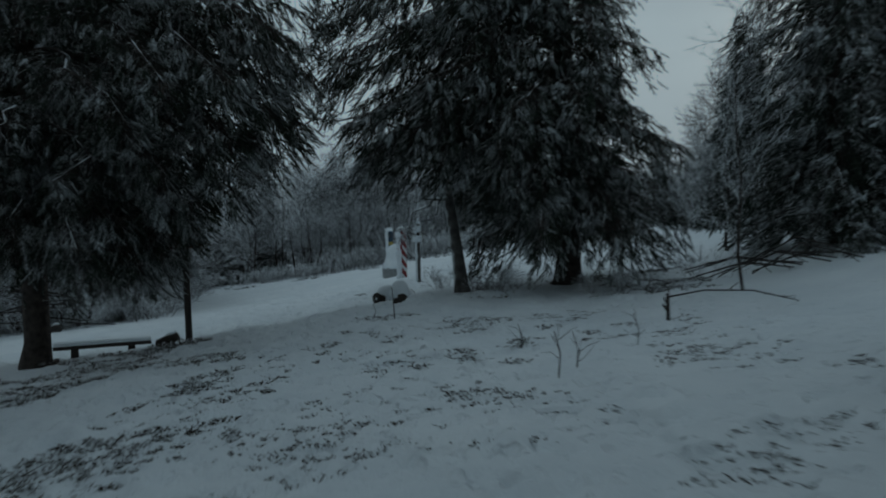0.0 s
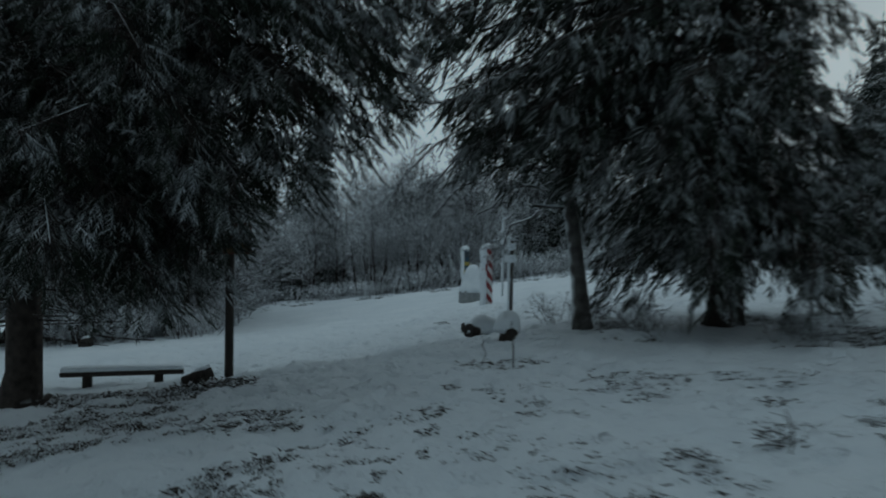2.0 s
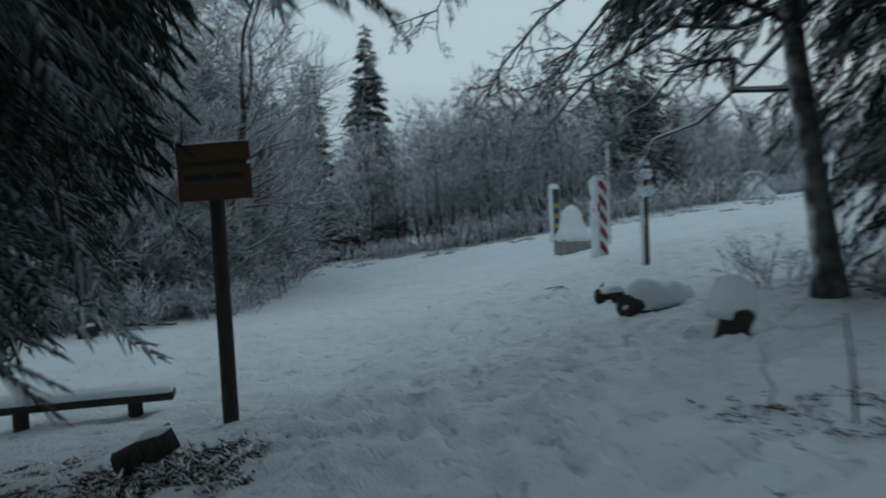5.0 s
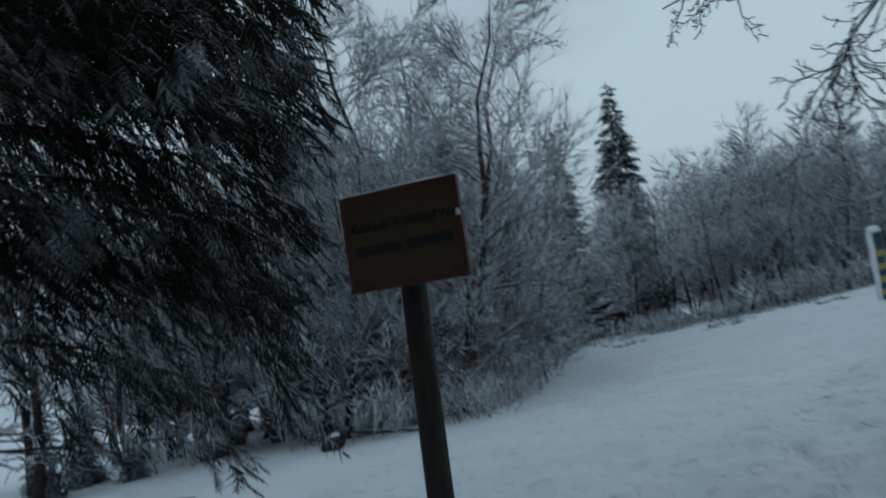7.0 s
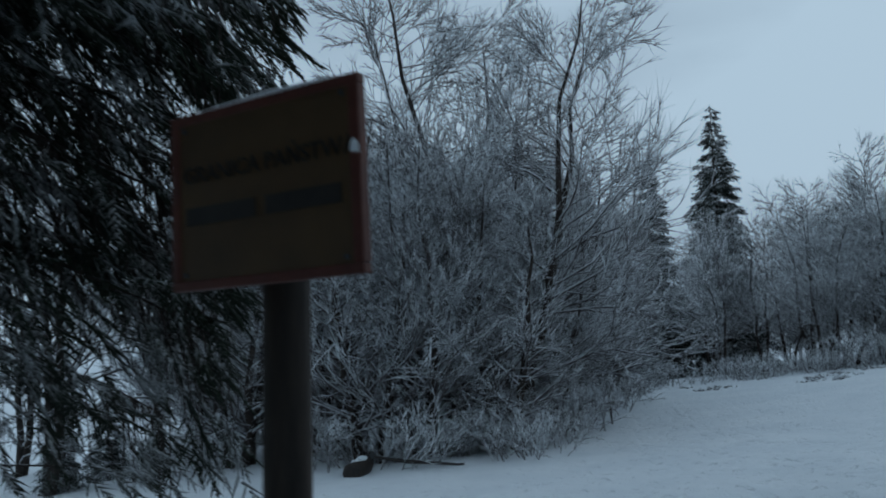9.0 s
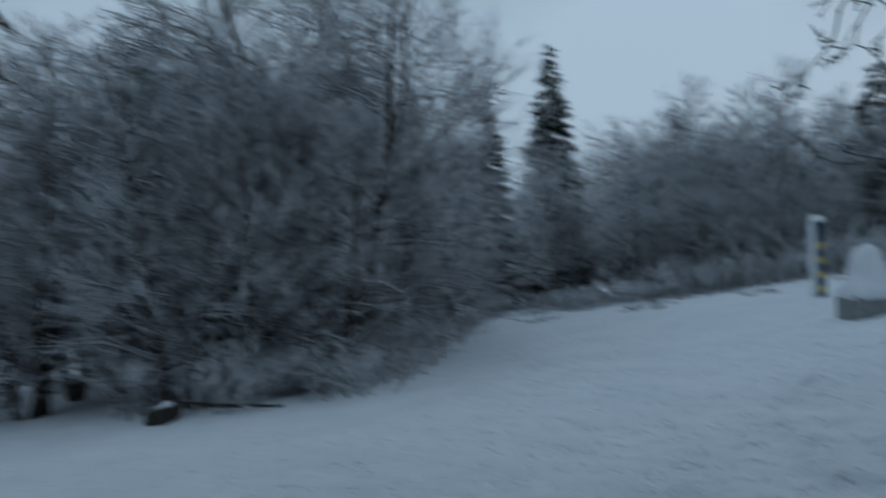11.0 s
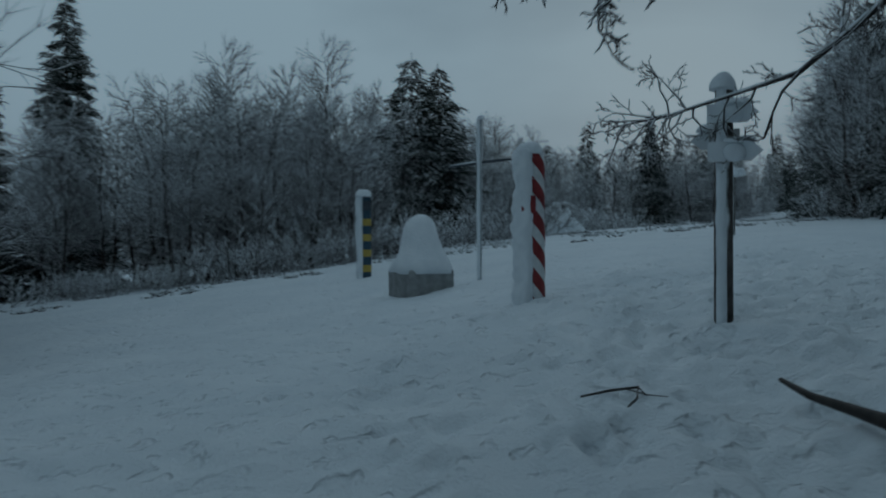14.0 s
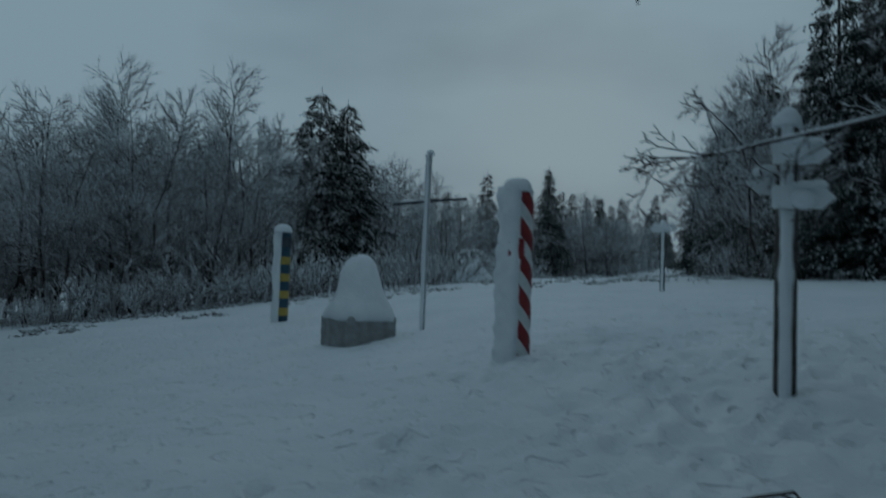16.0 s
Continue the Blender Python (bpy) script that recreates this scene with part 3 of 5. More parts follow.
def ringed_post(x, y, height, radius):
    ob = thing("ringed_post", x, y, gz(x, y) - 0.08, "blue and yellow ringed boundary post with snow", "post")
    part("shaft", tube_bm([(0, 0, 0), (0, 0, height)], [radius] * 2, 24), M_BLUE, ob)
    for i in range(4):
        part("ring", tube_bm([(0, 0, 0.20 + i * 0.335), (0, 0, 0.35 + i * 0.335)], [radius + 0.004] * 2, 24), M_YELLOW, ob, "yellow painted ring")
    part("badge", box_bm(0.18, 0.02, 0.2, (0.02, -radius - 0.012, 1.64), None, 0.005), M_DARKSTEEL, ob, "dark oval plate")
    part("side_snow", snow_plaster(radius + 0.004, 0.02, height + 0.02, 0.09, 8.0, 0.8), M_SNOW, ob, "packed wind-blown snow", True)
    part("cap_snow", dome_bm(radius * 1.55, radius * 1.4, 0.17, (-0.05, -0.02, height - 0.02), 3.0, seed=9), M_SNOW, ob, "rounded snow cap", True)
    return ob


ringed_post(-3.32, 26.2, 1.85, 0.115)


def boundary_stone(x, y, turn):
    ob = thing("boundary_stone", x, y, gz(x, y) - 0.12, "concrete boundary stone base heaped with a tall snow cone", "monument", turn=turn)
    bm = box_bm(0.82, 0.82, 0.50, (0, 0, 0.25), None, 0.05)
    part("plinth", lumpy(bm, 0.012, 5, 2), M_CONCRETE, ob, "weathered concrete plinth")
    rows, seg, bm = [], 28, bmesh.new()
    prof = [(0.46, 0.44), (0.49, 0.50), (0.48, 0.58), (0.44, 0.66), (0.38, 0.74), (0.34, 0.86), (0.31, 0.98), (0.28, 1.11), (0.235, 1.24), (0.16, 1.34), (0.07, 1.38)]
    for k, (r, z) in enumerate(prof):
        sq = max(0.0, 1 - k / 5)
        row = []
        for i in range(seg):
            a = math.tau * i / seg
            e = 1 / max(abs(math.cos(a)), abs(math.sin(a)))
            q = r * (1 - sq * 0.75) + r * sq * 0.75 * e * 0.93
            row.append(bm.verts.new((math.cos(a) * q, math.sin(a) * q, z)))
        rows.append(row)
    for a, b in zip(rows, rows[1:]):
        for i in range(seg):
            bm.faces.new((a[i], a[(i + 1) % seg], b[(i + 1) % seg], b[i]))
    bm.faces.new(rows[0][::-1])
    bm.faces.new(rows[-1])
    lumpy(bm, 0.04, 3.0, 6)
    part("snow_cone", bm, M_SNOW, ob, "smooth tall cone of snow", True)
    return ob


boundary_stone(-2.56, 21.95, 23)


def cross_pole(x, y):
    ob = thing("pole", x, y, gz(x, y) - 0.1, "thin steel pole with a dark crossbar, frosted with snow", "pole")
    part("shaft", tube_bm([(0, 0, 0), (0.02, 0, 1.6), (0.04, 0, 2.84)], [0.036, 0.034, 0.032], 12), M_STEEL, ob, smooth=True)
    part("crossbar", tube_bm([(-0.50, 0.08, 2.00), (0.04, 0, 2.08), (0.62, -0.10, 2.14)], [0.022, 0.024, 0.022], 8), M_DARKSTEEL, ob, "dark painted crossbar")
    part("crossbar_snow", tube_bm([(-0.48, 0.08, 2.02), (-0.24, 0.04, 2.06), (0.0, 0.0, 2.095)], [0.010, 0.02, 0.012], 6), M_SNOW, ob)
    part("side_snow", snow_plaster(0.036, 0.1, 2.8, 0.024, 12.0, 1.2, (0.02, 0)), M_SNOW, ob, "", True)
    part("cap_snow", dome_bm(0.065, 0.06, 0.08, (0.04, 0, 2.80), 3, 14, 6, seed=2), M_SNOW, ob, "rounded snow cap", True)
    return ob


cross_pole(-1.55, 22.1)


def arrow_bm(length, h, thick, at, turn, seed):
    bm = bmesh.new()
    pts = [(-0.12, -h / 2), (length - h * 0.55, -h / 2), (length, 0), (length - h * 0.55, h / 2), (-0.12, h / 2)]
    a = [bm.verts.new((x, -thick / 2, z)) for x, z in pts]
    b = [bm.verts.new((x, thick / 2, z)) for x, z in pts]
    bm.faces.new(a)
    bm.faces.new(b[::-1])
    for i in range(5):
        j = (i + 1) % 5
        bm.faces.new((a[j], a[i], b[i], b[j]))
    bmesh.ops.transform(bm, matrix=Matrix.Translation(at) @ Matrix.Rotation(turn, 4, "Z"), verts=bm.verts)
    return bm


def guide_post(x, y, height, radius, boards, label, name="signpost"):
    ob = thing(name, x, y, gz(x, y) - 0.1, label, "signpost")
    part("post", tube_bm([(0, 0, 0), (0, 0, height * 0.5), (0.01, 0, height)], [radius, radius * 0.97, radius * 0.92], 18, 0.02, 3), M_POST, ob, smooth=True)
    for k, (z, turn, ln, h) in enumerate(boards):
        board = part("arrow_board", arrow_bm(ln, h, 0.035, (math.cos(turn + 1.57) * -(radius + 0.02), math.sin(turn + 1.57) * -(radius + 0.02), z), turn, k), M_ARROW, ob, "snow-crusted arrow board")
        c, s = math.cos(turn), math.sin(turn)
        part("board_snow", dome_bm(ln * 0.45, 0.06, 0.06, (c * ln * 0.42 - math.cos(turn + 1.57) * (radius + 0.02), s * ln * 0.42 - math.sin(turn + 1.57) * (radius + 0.02), z + h / 2 - 0.015), 3, 18, 6, 0.02, 6, k, turn), M_SNOW, board, "", True)
        lump = dome_bm(ln * 0.3, h * 0.45, 0.05, (0, 0, 0), 2.5, 14, 5, 0.015, 7, k + 5)
        bmesh.ops.transform(lump, matrix=Matrix.Translation((c * ln * 0.3 + s * (radius + 0.04), s * ln * 0.3 - c * (radius + 0.04), z - 0.01)) @ Matrix.Rotation(turn, 4, "Z") @ Matrix.Rotation(math.pi / 2, 4, "X"), verts=lump.verts)
        part("board_crust", lump, M_SNOW, board, "", True)
    part("side_snow", snow_plaster(radius, 0.05, height, 0.014, 15.0, 0.62, (0, 0), (-0.65, -0.76)), M_SNOW, ob, "wind-blown snow strip", True)
    part("cap_snow", lumpy(dome_bm(radius * 1.35, radius * 1.25, 0.15, (0, 0, height - 0.04), 2.2, seed=7), 0.012, 12, 7), M_SNOW, ob, "rounded snow cap", True)
    return ob


guide_post(-0.84, 15.13, 2.0, 0.075, [(1.46, -0.45, 0.29, 0.16), (1.58, 2.6, 0.26, 0.16), (1.76, -0.5, 0.26, 0.15)],
           "round wooden signpost with snow-crusted arrow boards")
guide_post(5.0, 25.85, 1.60, 0.055, [(1.50, -0.6, 0.32, 0.15), (1.49, 2.55, 0.30, 0.15)], "far wooden signpost capped with snow")


def notice_board():
    x, y = -4.65, 6.60
    ob = thing("notice_board", x, y, gz(x, y) - 0.1, "brown state border notice board on a leaning dark post", "sign")
    top = Vector((-0.03, 0.03, 2.42))
    part("post", tube_bm([(0, 0, 0), tuple(top * 0.5), tuple(top)], [0.070, 0.066, 0.064], 14, 0.03, 2), M_WOOD, ob, "dark weathered round post", True)
    # the panel faces the path
    c = Vector((0.02, 0.02, 2.255))
    rightv = Vector((0.66, 0.09, 0.0)).normalized()
    out = Vector((rightv.y, -rightv.x, 0)).normalized()
    turn = Matrix.Rotation(math.atan2(rightv.y, rightv.x), 4, "Z") @ Matrix.Rotation(radians(-1.5), 4, "Y")
    m = Matrix.Translation(c + out * 0.125) @ turn

    def put(bm):
        bmesh.ops.transform(bm, matrix=m, verts=bm.verts)
        return bm

    panel = part("panel", put(box_bm(0.62, 0.022, 0.455, (0, 0, 0), None, 0.003)), M_BOARD, ob, "yellow-brown painted panel")
    for nm, sx, sz, px, pz in (("frame_rail", 0.64, 0.026, 0, 0.228), ("frame_rail", 0.64, 0.026, 0, -0.228), ("frame_stile", 0.030, 0.430, -0.305, 0), ("frame_stile", 0.030, 0.430, 0.305, 0)):
        part(nm, put(box_bm(sx, 0.034, sz, (px, 0, pz), None, 0.004)), M_FRAME, panel, "dark red painted frame")
    part("top_snow", put(dome_bm(0.30, 0.017, 0.014, (0.02, 0, 0.239), 3, 24, 4, 0.008, 8, 3)), M_SNOW, ob, "", True)

    def words(text, size, px, pz):
        cu = bpy.data.curves.new("words", "FONT")
        cu.body = text
        cu.size = size
        cu.align_x, cu.align_y = "CENTER", "CENTER"
        cu.extrude = 0.002
        tmp = new("words", cu)
        me = bpy.data.meshes.new_from_object(tmp)
        bpy.data.objects.remove(tmp)
        me.transform(m @ Matrix.Translation((px, -0.0155, pz)) @ Matrix.Rotation(math.pi / 2, 4, "X"))
        part_mesh("lettering", me, M_INK, panel, "black capital lettering")

    words("GRANICA PAŃSTWA", 0.062, 0.02, 0.068)
    for px, w in ((-0.14, 0.25), (0.14, 0.24)):
        part("text_bar", put(box_bm(w, 0.004, 0.048, (px, -0.0125, -0.042))), M_INK, panel, "black line of small lettering")
    for px, pz, r in ((-0.27, 0.198, 0.006), (0.27, 0.198, 0.006), (-0.27, -0.198, 0.006), (0.27, -0.198, 0.006)):
        part("nail", put(box_bm(r * 2, 0.006, r * 2, (px, -0.0125, pz), None, 0.001)), M_DARKSTEEL, panel)
    part("frost_patch", put(dome_bm(0.016, 0.008, 0.035, (0.305, -0.016, 0.045), 2, 10, 4, 0.006, 20, 1)), M_SNOW, ob, "", True)


notice_board()


def bench():
    ax, ay, bx, by = -8.0, 7.30, -6.22, 8.20
    cx, cy = (ax + bx) / 2, (ay + by) / 2
    turn = math.degrees(math.atan2(by - ay, bx - ax))
    ln = math.hypot(bx - ax, by - ay)
    ob = thing("bench", cx, cy, -0.90, "low dark plank bench covered with snow", "bench", turn=turn)
    seat = part("seat", box_bm(ln, 0.32, 0.08, (0, 0, 0.30), None, 0.008), M_WOOD, ob, "dark thick plank")
    for s in (-1, 1):
        part("leg", tube_bm([(s * ln * 0.29, 0.0, -0.12), (s * ln * 0.29, 0.0, 0.27)], [0.085, 0.08], 12, 0.04, 3 + s), M_WOOD, ob, "short stump leg")
    bm = box_bm(ln - 0.01, 0.31, 0.08, (0, 0, 0.376), None, 0.025)
    bmesh.ops.subdivide_edges(bm, edges=bm.edges[:], cuts=2, use_grid_fill=True)
    part("seat_snow", lumpy(bm, 0.008, 7, 3), M_SNOW, seat, "even layer of snow", True)


bench()


def log(x, y, length, radius, turn, tilt, label, seed, name="log", snow=0.06):
    z = gz(x, y)
    ob = thing(name, x, y, z, label, "log", turn=turn)
    up = math.sin(radians(tilt)) * length
    a, b = Vector((-length / 2, 0, radius * 0.55)), Vector((length / 2, 0, radius * 0.55 + up))
    pts = [a.lerp(b, f) + Vector((0, 0.02 * math.sin(f * 5 + seed), 0)) for f in (0, 0.03, 0.3, 0.6, 0.97, 1)]
    part("wood", lumpy(tube_bm(pts, [radius * 0.93, radius, radius * 1.03, radius, radius * 0.98, radius * 0.92], 16, 0.05, seed), 0.01, 9, seed), M_WOOD, ob, "dark wet bark", True)
    d = (a - b).normalized()
    part("cut_end", tube_bm([a, a + d * 0.012], [radius * 0.86, radius * 0.8], 16, 0.04, seed), M_CUT, ob, "black wet cut end")
    if snow < 0.01:
        cap = lumpy(dome_bm(length * 0.42, radius * 0.62, 0.045, (0, 0, 0), 2.4, 24, 8, 0.03, 6, seed), 0.008, 11, seed)
        bmesh.ops.transform(cap, matrix=Matrix.Translation((0.02, 0, radius * 1.36 + up / 2)) @ Matrix.Rotation(-math.asin(min(0.9, up / length)), 4, "Y"), verts=cap.verts)
        part("cap_snow", cap, M_SNOW, ob, "thin snow strip", True)
        return ob
    cap = dome_bm(length * 0.53, radius * (1.1 + 3 * snow), radius * 0.85 + snow, (0, 0, 0), 2.6, 30, 10, 0.085, 3.2, seed)
    bmesh.ops.transform(cap, matrix=Matrix.Translation((length * (0.07 - 0.3 * snow), 0, radius * (0.78 - 3.2 * snow) + up / 2)) @ Matrix.Rotation(-math.asin(min(0.9, up / length)), 4, "Y"), verts=cap.verts)
    part("cap_snow", cap, M_SNOW, ob, "thick rounded snow cushion", True)
    return ob


log(-0.88, 10.05, 1.2, 0.14, 52, 0, "fallen log with a black end under thick snow", 2, snow=0.19)
log(-4.35, 4.95, 0.36, 0.095, 40, 24, "short dark log lying beside the notice board", 3, snow=0.0)


def stump(x, y, radius, height, seed, label):
    ob = thing("tree_stump", x, y, gz(x, y) - 0.06, label, "stump")
    pts = [(0, 0, 0), (0, 0, height * 0.3), (0.02, 0, height * 0.8), (0.03, 0, height)]
    part("wood", lumpy(tube_bm(pts, [radius * 1.35, radius * 1.1, radius, radius * 0.85], 16, 0.08, seed), 0.03, 6, seed), M_WOOD, ob, "dark rotten wood", True)
    part("cap_snow", dome_bm(radius * 1.6, radius * 1.5, 0.34, (-0.02, 0.06, height - 0.10), 2.6, 20, 8, 0.04, 5, seed), M_SNOW, ob, "thick snow cap", True)
    part("foot_snow", dome_bm(radius * 2.0, radius * 1.7, 0.16, (0.1, 0.12, 0.03), 2, 20, 6, 0.03, 4, seed + 1), M_SNOW, ob, "", True)
    return ob


stump(-0.37, 7.35, 0.13, 0.30, 4, "dark rotten tree stump under a snow cap")


def stick(points, radii, label, name="fallen_branch", category="branch", seed=0, twigs=0, material=None):
    """A loose dead branch, given by its run in the world."""
    rng = np.random.RandomState(seed)
    p = np.array(points, float)
    ob = thing(name, p[0][0], p[0][1], p[0][2], label, category)
    part("stem", tube_bm(p - p[0], radii, 7, 0.1, seed), material or M_CUT, ob, smooth=True)
    for k in range(twigs):
        f = rng.uniform(0.15, 0.95) * (len(p) - 1)
        i = min(int(f), len(p) - 2)
        b = (p[i] + (p[i + 1] - p[i]) * (f - i)) - p[0]
        d = unit(unit(p[i + 1] - p[i]) + rng.normal(0, 0.7, 3) * [1, 1, 0.4])
        e = b + d * rng.uniform(0.12, 0.35)
        part("twig", tube_bm([b, (b + e) / 2 + rng.normal(0, 0.02, 3), e], [radii[-1] * 0.9, radii[-1] * 0.7, radii[-1] * 0.4], 5, 0.1, k), material or M_CUT, ob)
    return ob


def on_ground(x, y, h=0.0):
    return (x, y, gz(x, y) + h)


stick([on_ground(-1.57, 13.13, 0.10), on_ground(-1.59, 12.85, 0.08), on_ground(-1.60, 12.5, 0.09), on_ground(-1.58, 12.1, 0.08), on_ground(-1.52, 11.8, 0.06), on_ground(-1.35, 11.5, 0.0)], [0.013, 0.022, 0.030, 0.045, 0.065, 0.06], "black bent branch sticking out of the snow", seed=1)
log(-1.45, 11.75, 0.40, 0.11, 20, 0, "short black log half buried in snow", 5, snow=0.02)
stick([on_ground(-2.55, 13.48, 0.10), on_ground(-2.39, 13.47, 0.11), on_ground(-2.23, 13.44, 0.11), on_ground(-2.31, 13.26, 0.10), on_ground(-2.39, 13.18, 0.09)], [0.006, 0.008, 0.008, 0.007, 0.005], "thin forked twig lying on the snow", "twig", "twig", 2, 2)
stick([on_ground(-0.14, 4.85, -0.02), on_ground(-0.15, 4.85, 0.25), on_ground(-0.18, 4.87, 0.55)], [0.010, 0.008, 0.006], "thin dead stalk standing in the snow", "stalk", "plant", 3, 0)
stick([on_ground(-0.55, 5.00, -0.02), on_ground(-0.50, 5.02, 0.12), on_ground(-0.56, 5.05, 0.24)], [0.006, 0.005, 0.004], "short dead stalk standing in the snow", "stalk", "plant", 4, 1)
stick([on_ground(4.32, 3.40, -0.05), on_ground(4.32, 3.40, 0.42)], [0.03, 0.026], "short dark stake with a broken branch", "stake", "stake", 5, 2)
stick([on_ground(4.31, 3.40, 0.36), on_ground(4.87, 3.42, 0.40), on_ground(5.57, 3.30, 0.30), on_ground(6.17, 3.10, 0.05)], [0.014, 0.013, 0.011, 0.008], "dead branch leaning on a stake", "fallen_branch", "branch", 6, 5)
for k, (x, y, h) in enumerate(((2.3, -1.4, 0.42), (2.5, -1.05, 0.36), (3.3, 0.2, 0.38), (2.0, 0.9, 0.3))):
    stick([on_ground(x, y, -0.02), on_ground(x + 0.02, y, h * 0.5), on_ground(x - 0.03, y + 0.02, h)], [0.007, 0.006, 0.004], "thin withered weed standing in the snow", "stalk", "plant", 20 + k, 4)
for k in range(9):
    rb = np.random.RandomState(40 + k)
    bx, by = 7.5 + rb.normal(0, 0.9), 7.6 + rb.normal(0, 0.5)
    stick([on_ground(bx - 1.0, by + rb.normal(0, 0.3), 0.25 * rb.uniform(0.2, 1.4)), on_ground(bx, by, rb.uniform(0.25, 0.6)), on_ground(bx + 1.1, by + rb.normal(0, 0.4), 0.05)],
          [0.012, 0.022, 0.016], "dead fallen branch in a snowy brush pile", "fallen_branch", "branch", 50 + k, 4)


def low_sign(x, y):
    ob = thing("low_marker", x, y, gz(x, y) - 0.1, "low wooden stake with a small snow-topped board", "marker")
    part("stake", tube_bm([(0.06, 0, 0), (0, 0, 0.60)], [0.026, 0.024], 8, 0.05, 1), M_WOOD, ob)
    part("board", box_bm(0.26, 0.14, 0.06, (-0.02, 0, 0.62), Matrix.Rotation(radians(6), 4, "Y"), 0.01), M_WOOD, ob)
    part("cap_snow", dome_bm(0.13, 0.07, 0.05, (-0.02, 0, 0.645), 3, 16, 5, 0.01, 6, 1), M_SNOW, ob, "", True)


low_sign(-11.4, 22.4)


def snow_heap(x, y, r, h, seed):
    ob = thing("snow_heap", x, y, gz(x, y) - 0.2, "bush buried under a rounded heap of snow", "snow heap")
    part("snow", dome_bm(r, r * 0.9, h, (0, 0, 0), 1.35, 30, 14, 0.30, 1.3, seed), M_SNOW, ob, "", True)
    tr, rng = Tris(), np.random.RandomState(seed)
    for i in range(150):
        a = rng.uniform(0, math.tau)
        f = rng.uniform(0.1, 0.95)
        p = np.array([r * 0.9 * f * math.cos(a), r * 0.8 * f * math.sin(a), h * math.sqrt(1 - f * f) * 0.8])
        grow(tr, rng, p, unit(p + [0, 0, 0.5]), 0.35, 0.02, 1, 0.7, 0, 3, 0.012)
    tagged(part_mesh("twig_tuft", tr.mesh("twig_tuft"), M_TWIG, ob), kind="stuff")


snow_heap(5.0, 39.3, 0.95, 1.25, 3)

# ---- the near spruces ----
def reach_a(az, z):
    north = math.cos(az - radians(65))
    if north > 0.2:
        return 0.3 if z < 10 else 0.6
    return 0.7 if north > -0.2 else 1.0


OVER_PATH = [(radians(-38), 2.9, 3.0, 0.16, 0.48), (radians(-32), 3.2, 3.2, 0.16, 0.48), (radians(-46), 3.0, 3.1, 0.15, 0.46), (radians(-28), 2.9, 2.9, 0.15, 0.45), (radians(-54), 3.1, 3.0, 0.15, 0.45),
             (radians(-35), 3.4, 3.4, 0.14, 0.44), (radians(-42), 3.8, 3.9, 0.12, 0.44), (radians(-25), 3.2, 3.1, 0.12, 0.40), (radians(-60), 3.3, 3.2, 0.12, 0.42),
             (radians(-27), 3.9, 4.4, 0.12, 0.40), (radians(-31), 4.3, 4.8, 0.10, 0.42), (radians(-23), 4.5, 4.9, 0.08, 0.40), (radians(-29), 5.0, 5.3, 0.05, 0.40),
             (radians(-37), 4.8, 4.8, 0.08, 0.42), (radians(-20), 5.2, 5.2, 0.04, 0.38), (radians(-34), 5.6, 5.4, 0.02, 0.40), (radians(-48), 4.4, 4.2, 0.10, 0.42), (radians(-26), 6.2, 5.8, 0.02, 0.40), (radians(-32), 6.6, 6.0, 0.0, 0.40),
             (radians(-21), 6.8, 6.2, 0.0, 0.38), (radians(-38), 6.4, 5.6, 0.0, 0.40), (radians(-44), 5.6, 5.0, 0.04, 0.42), (radians(-28), 7.4, 6.4, -0.04, 0.36),
             (radians(-27), 3.1, 3.9, 0.16, 0.44), (radians(-33), 3.3, 4.1, 0.16, 0.44), (radians(-40), 3.0, 4.0, 0.16, 0.44), (radians(-46), 3.4, 4.2, 0.14, 0.44), (radians(-30), 3.8, 4.3, 0.12, 0.42),
             (radians(-36), 4.2, 4.4, 0.12, 0.42), (radians(-66), 4.0, 3.0, 0.14, 0.42), (radians(-74), 4.4, 3.2, 0.12, 0.42), (radians(-84), 4.2, 2.8, 0.12, 0.42), (radians(-70), 4.6, 3.8, 0.08, 0.42),
             (radians(-10), 5.6, 5.2, 0.04, 0.38), (radians(-15), 5.8, 5.5, 0.04, 0.38), (radians(-20), 6.2, 5.7, 0.02, 0.38), (radians(-12), 6.5, 5.6, 0.02, 0.36), (radians(-18), 8.4, 6.0, 0.0, 0.36), (radians(-6), 6.2, 5.0, 0.04, 0.36), (radians(-23), 8.0, 6.2, 0.0, 0.36), (radians(-13), 5.2, 4.8, 0.06, 0.36), (radians(-17), 7.0, 5.7, 0.02, 0.36), (radians(-8), 7.6, 5.4, 0.02, 0.36), (radians(-25), 6.8, 5.8, 0.02, 0.38), (radians(-14), 9.0, 6.0, 0.0, 0.36)]
spruce("spruce_tree", -6.5, 4.4, 17, 2.3, 2.7, 11, "tall dark spruce with long hanging snowy limbs", 0.20, per=8, density=44, fingers=11, droop=1.3, hang=0.55, reach=reach_a, trunk=0.21,
       levels=24, dead=1.1, thick=0.009, extra=OVER_PATH, extra_hang=0.5)


def reach_b(az, z):
    d = math.cos(az - radians(60))
    if z < 4.4:
        return 1.0 if d > 0.9 else 0.1
    if z < 7.0 and math.cos(az + radians(10)) > 0.6:
        return 0.5
    return 1.22 if d > 0.75 else 0.9


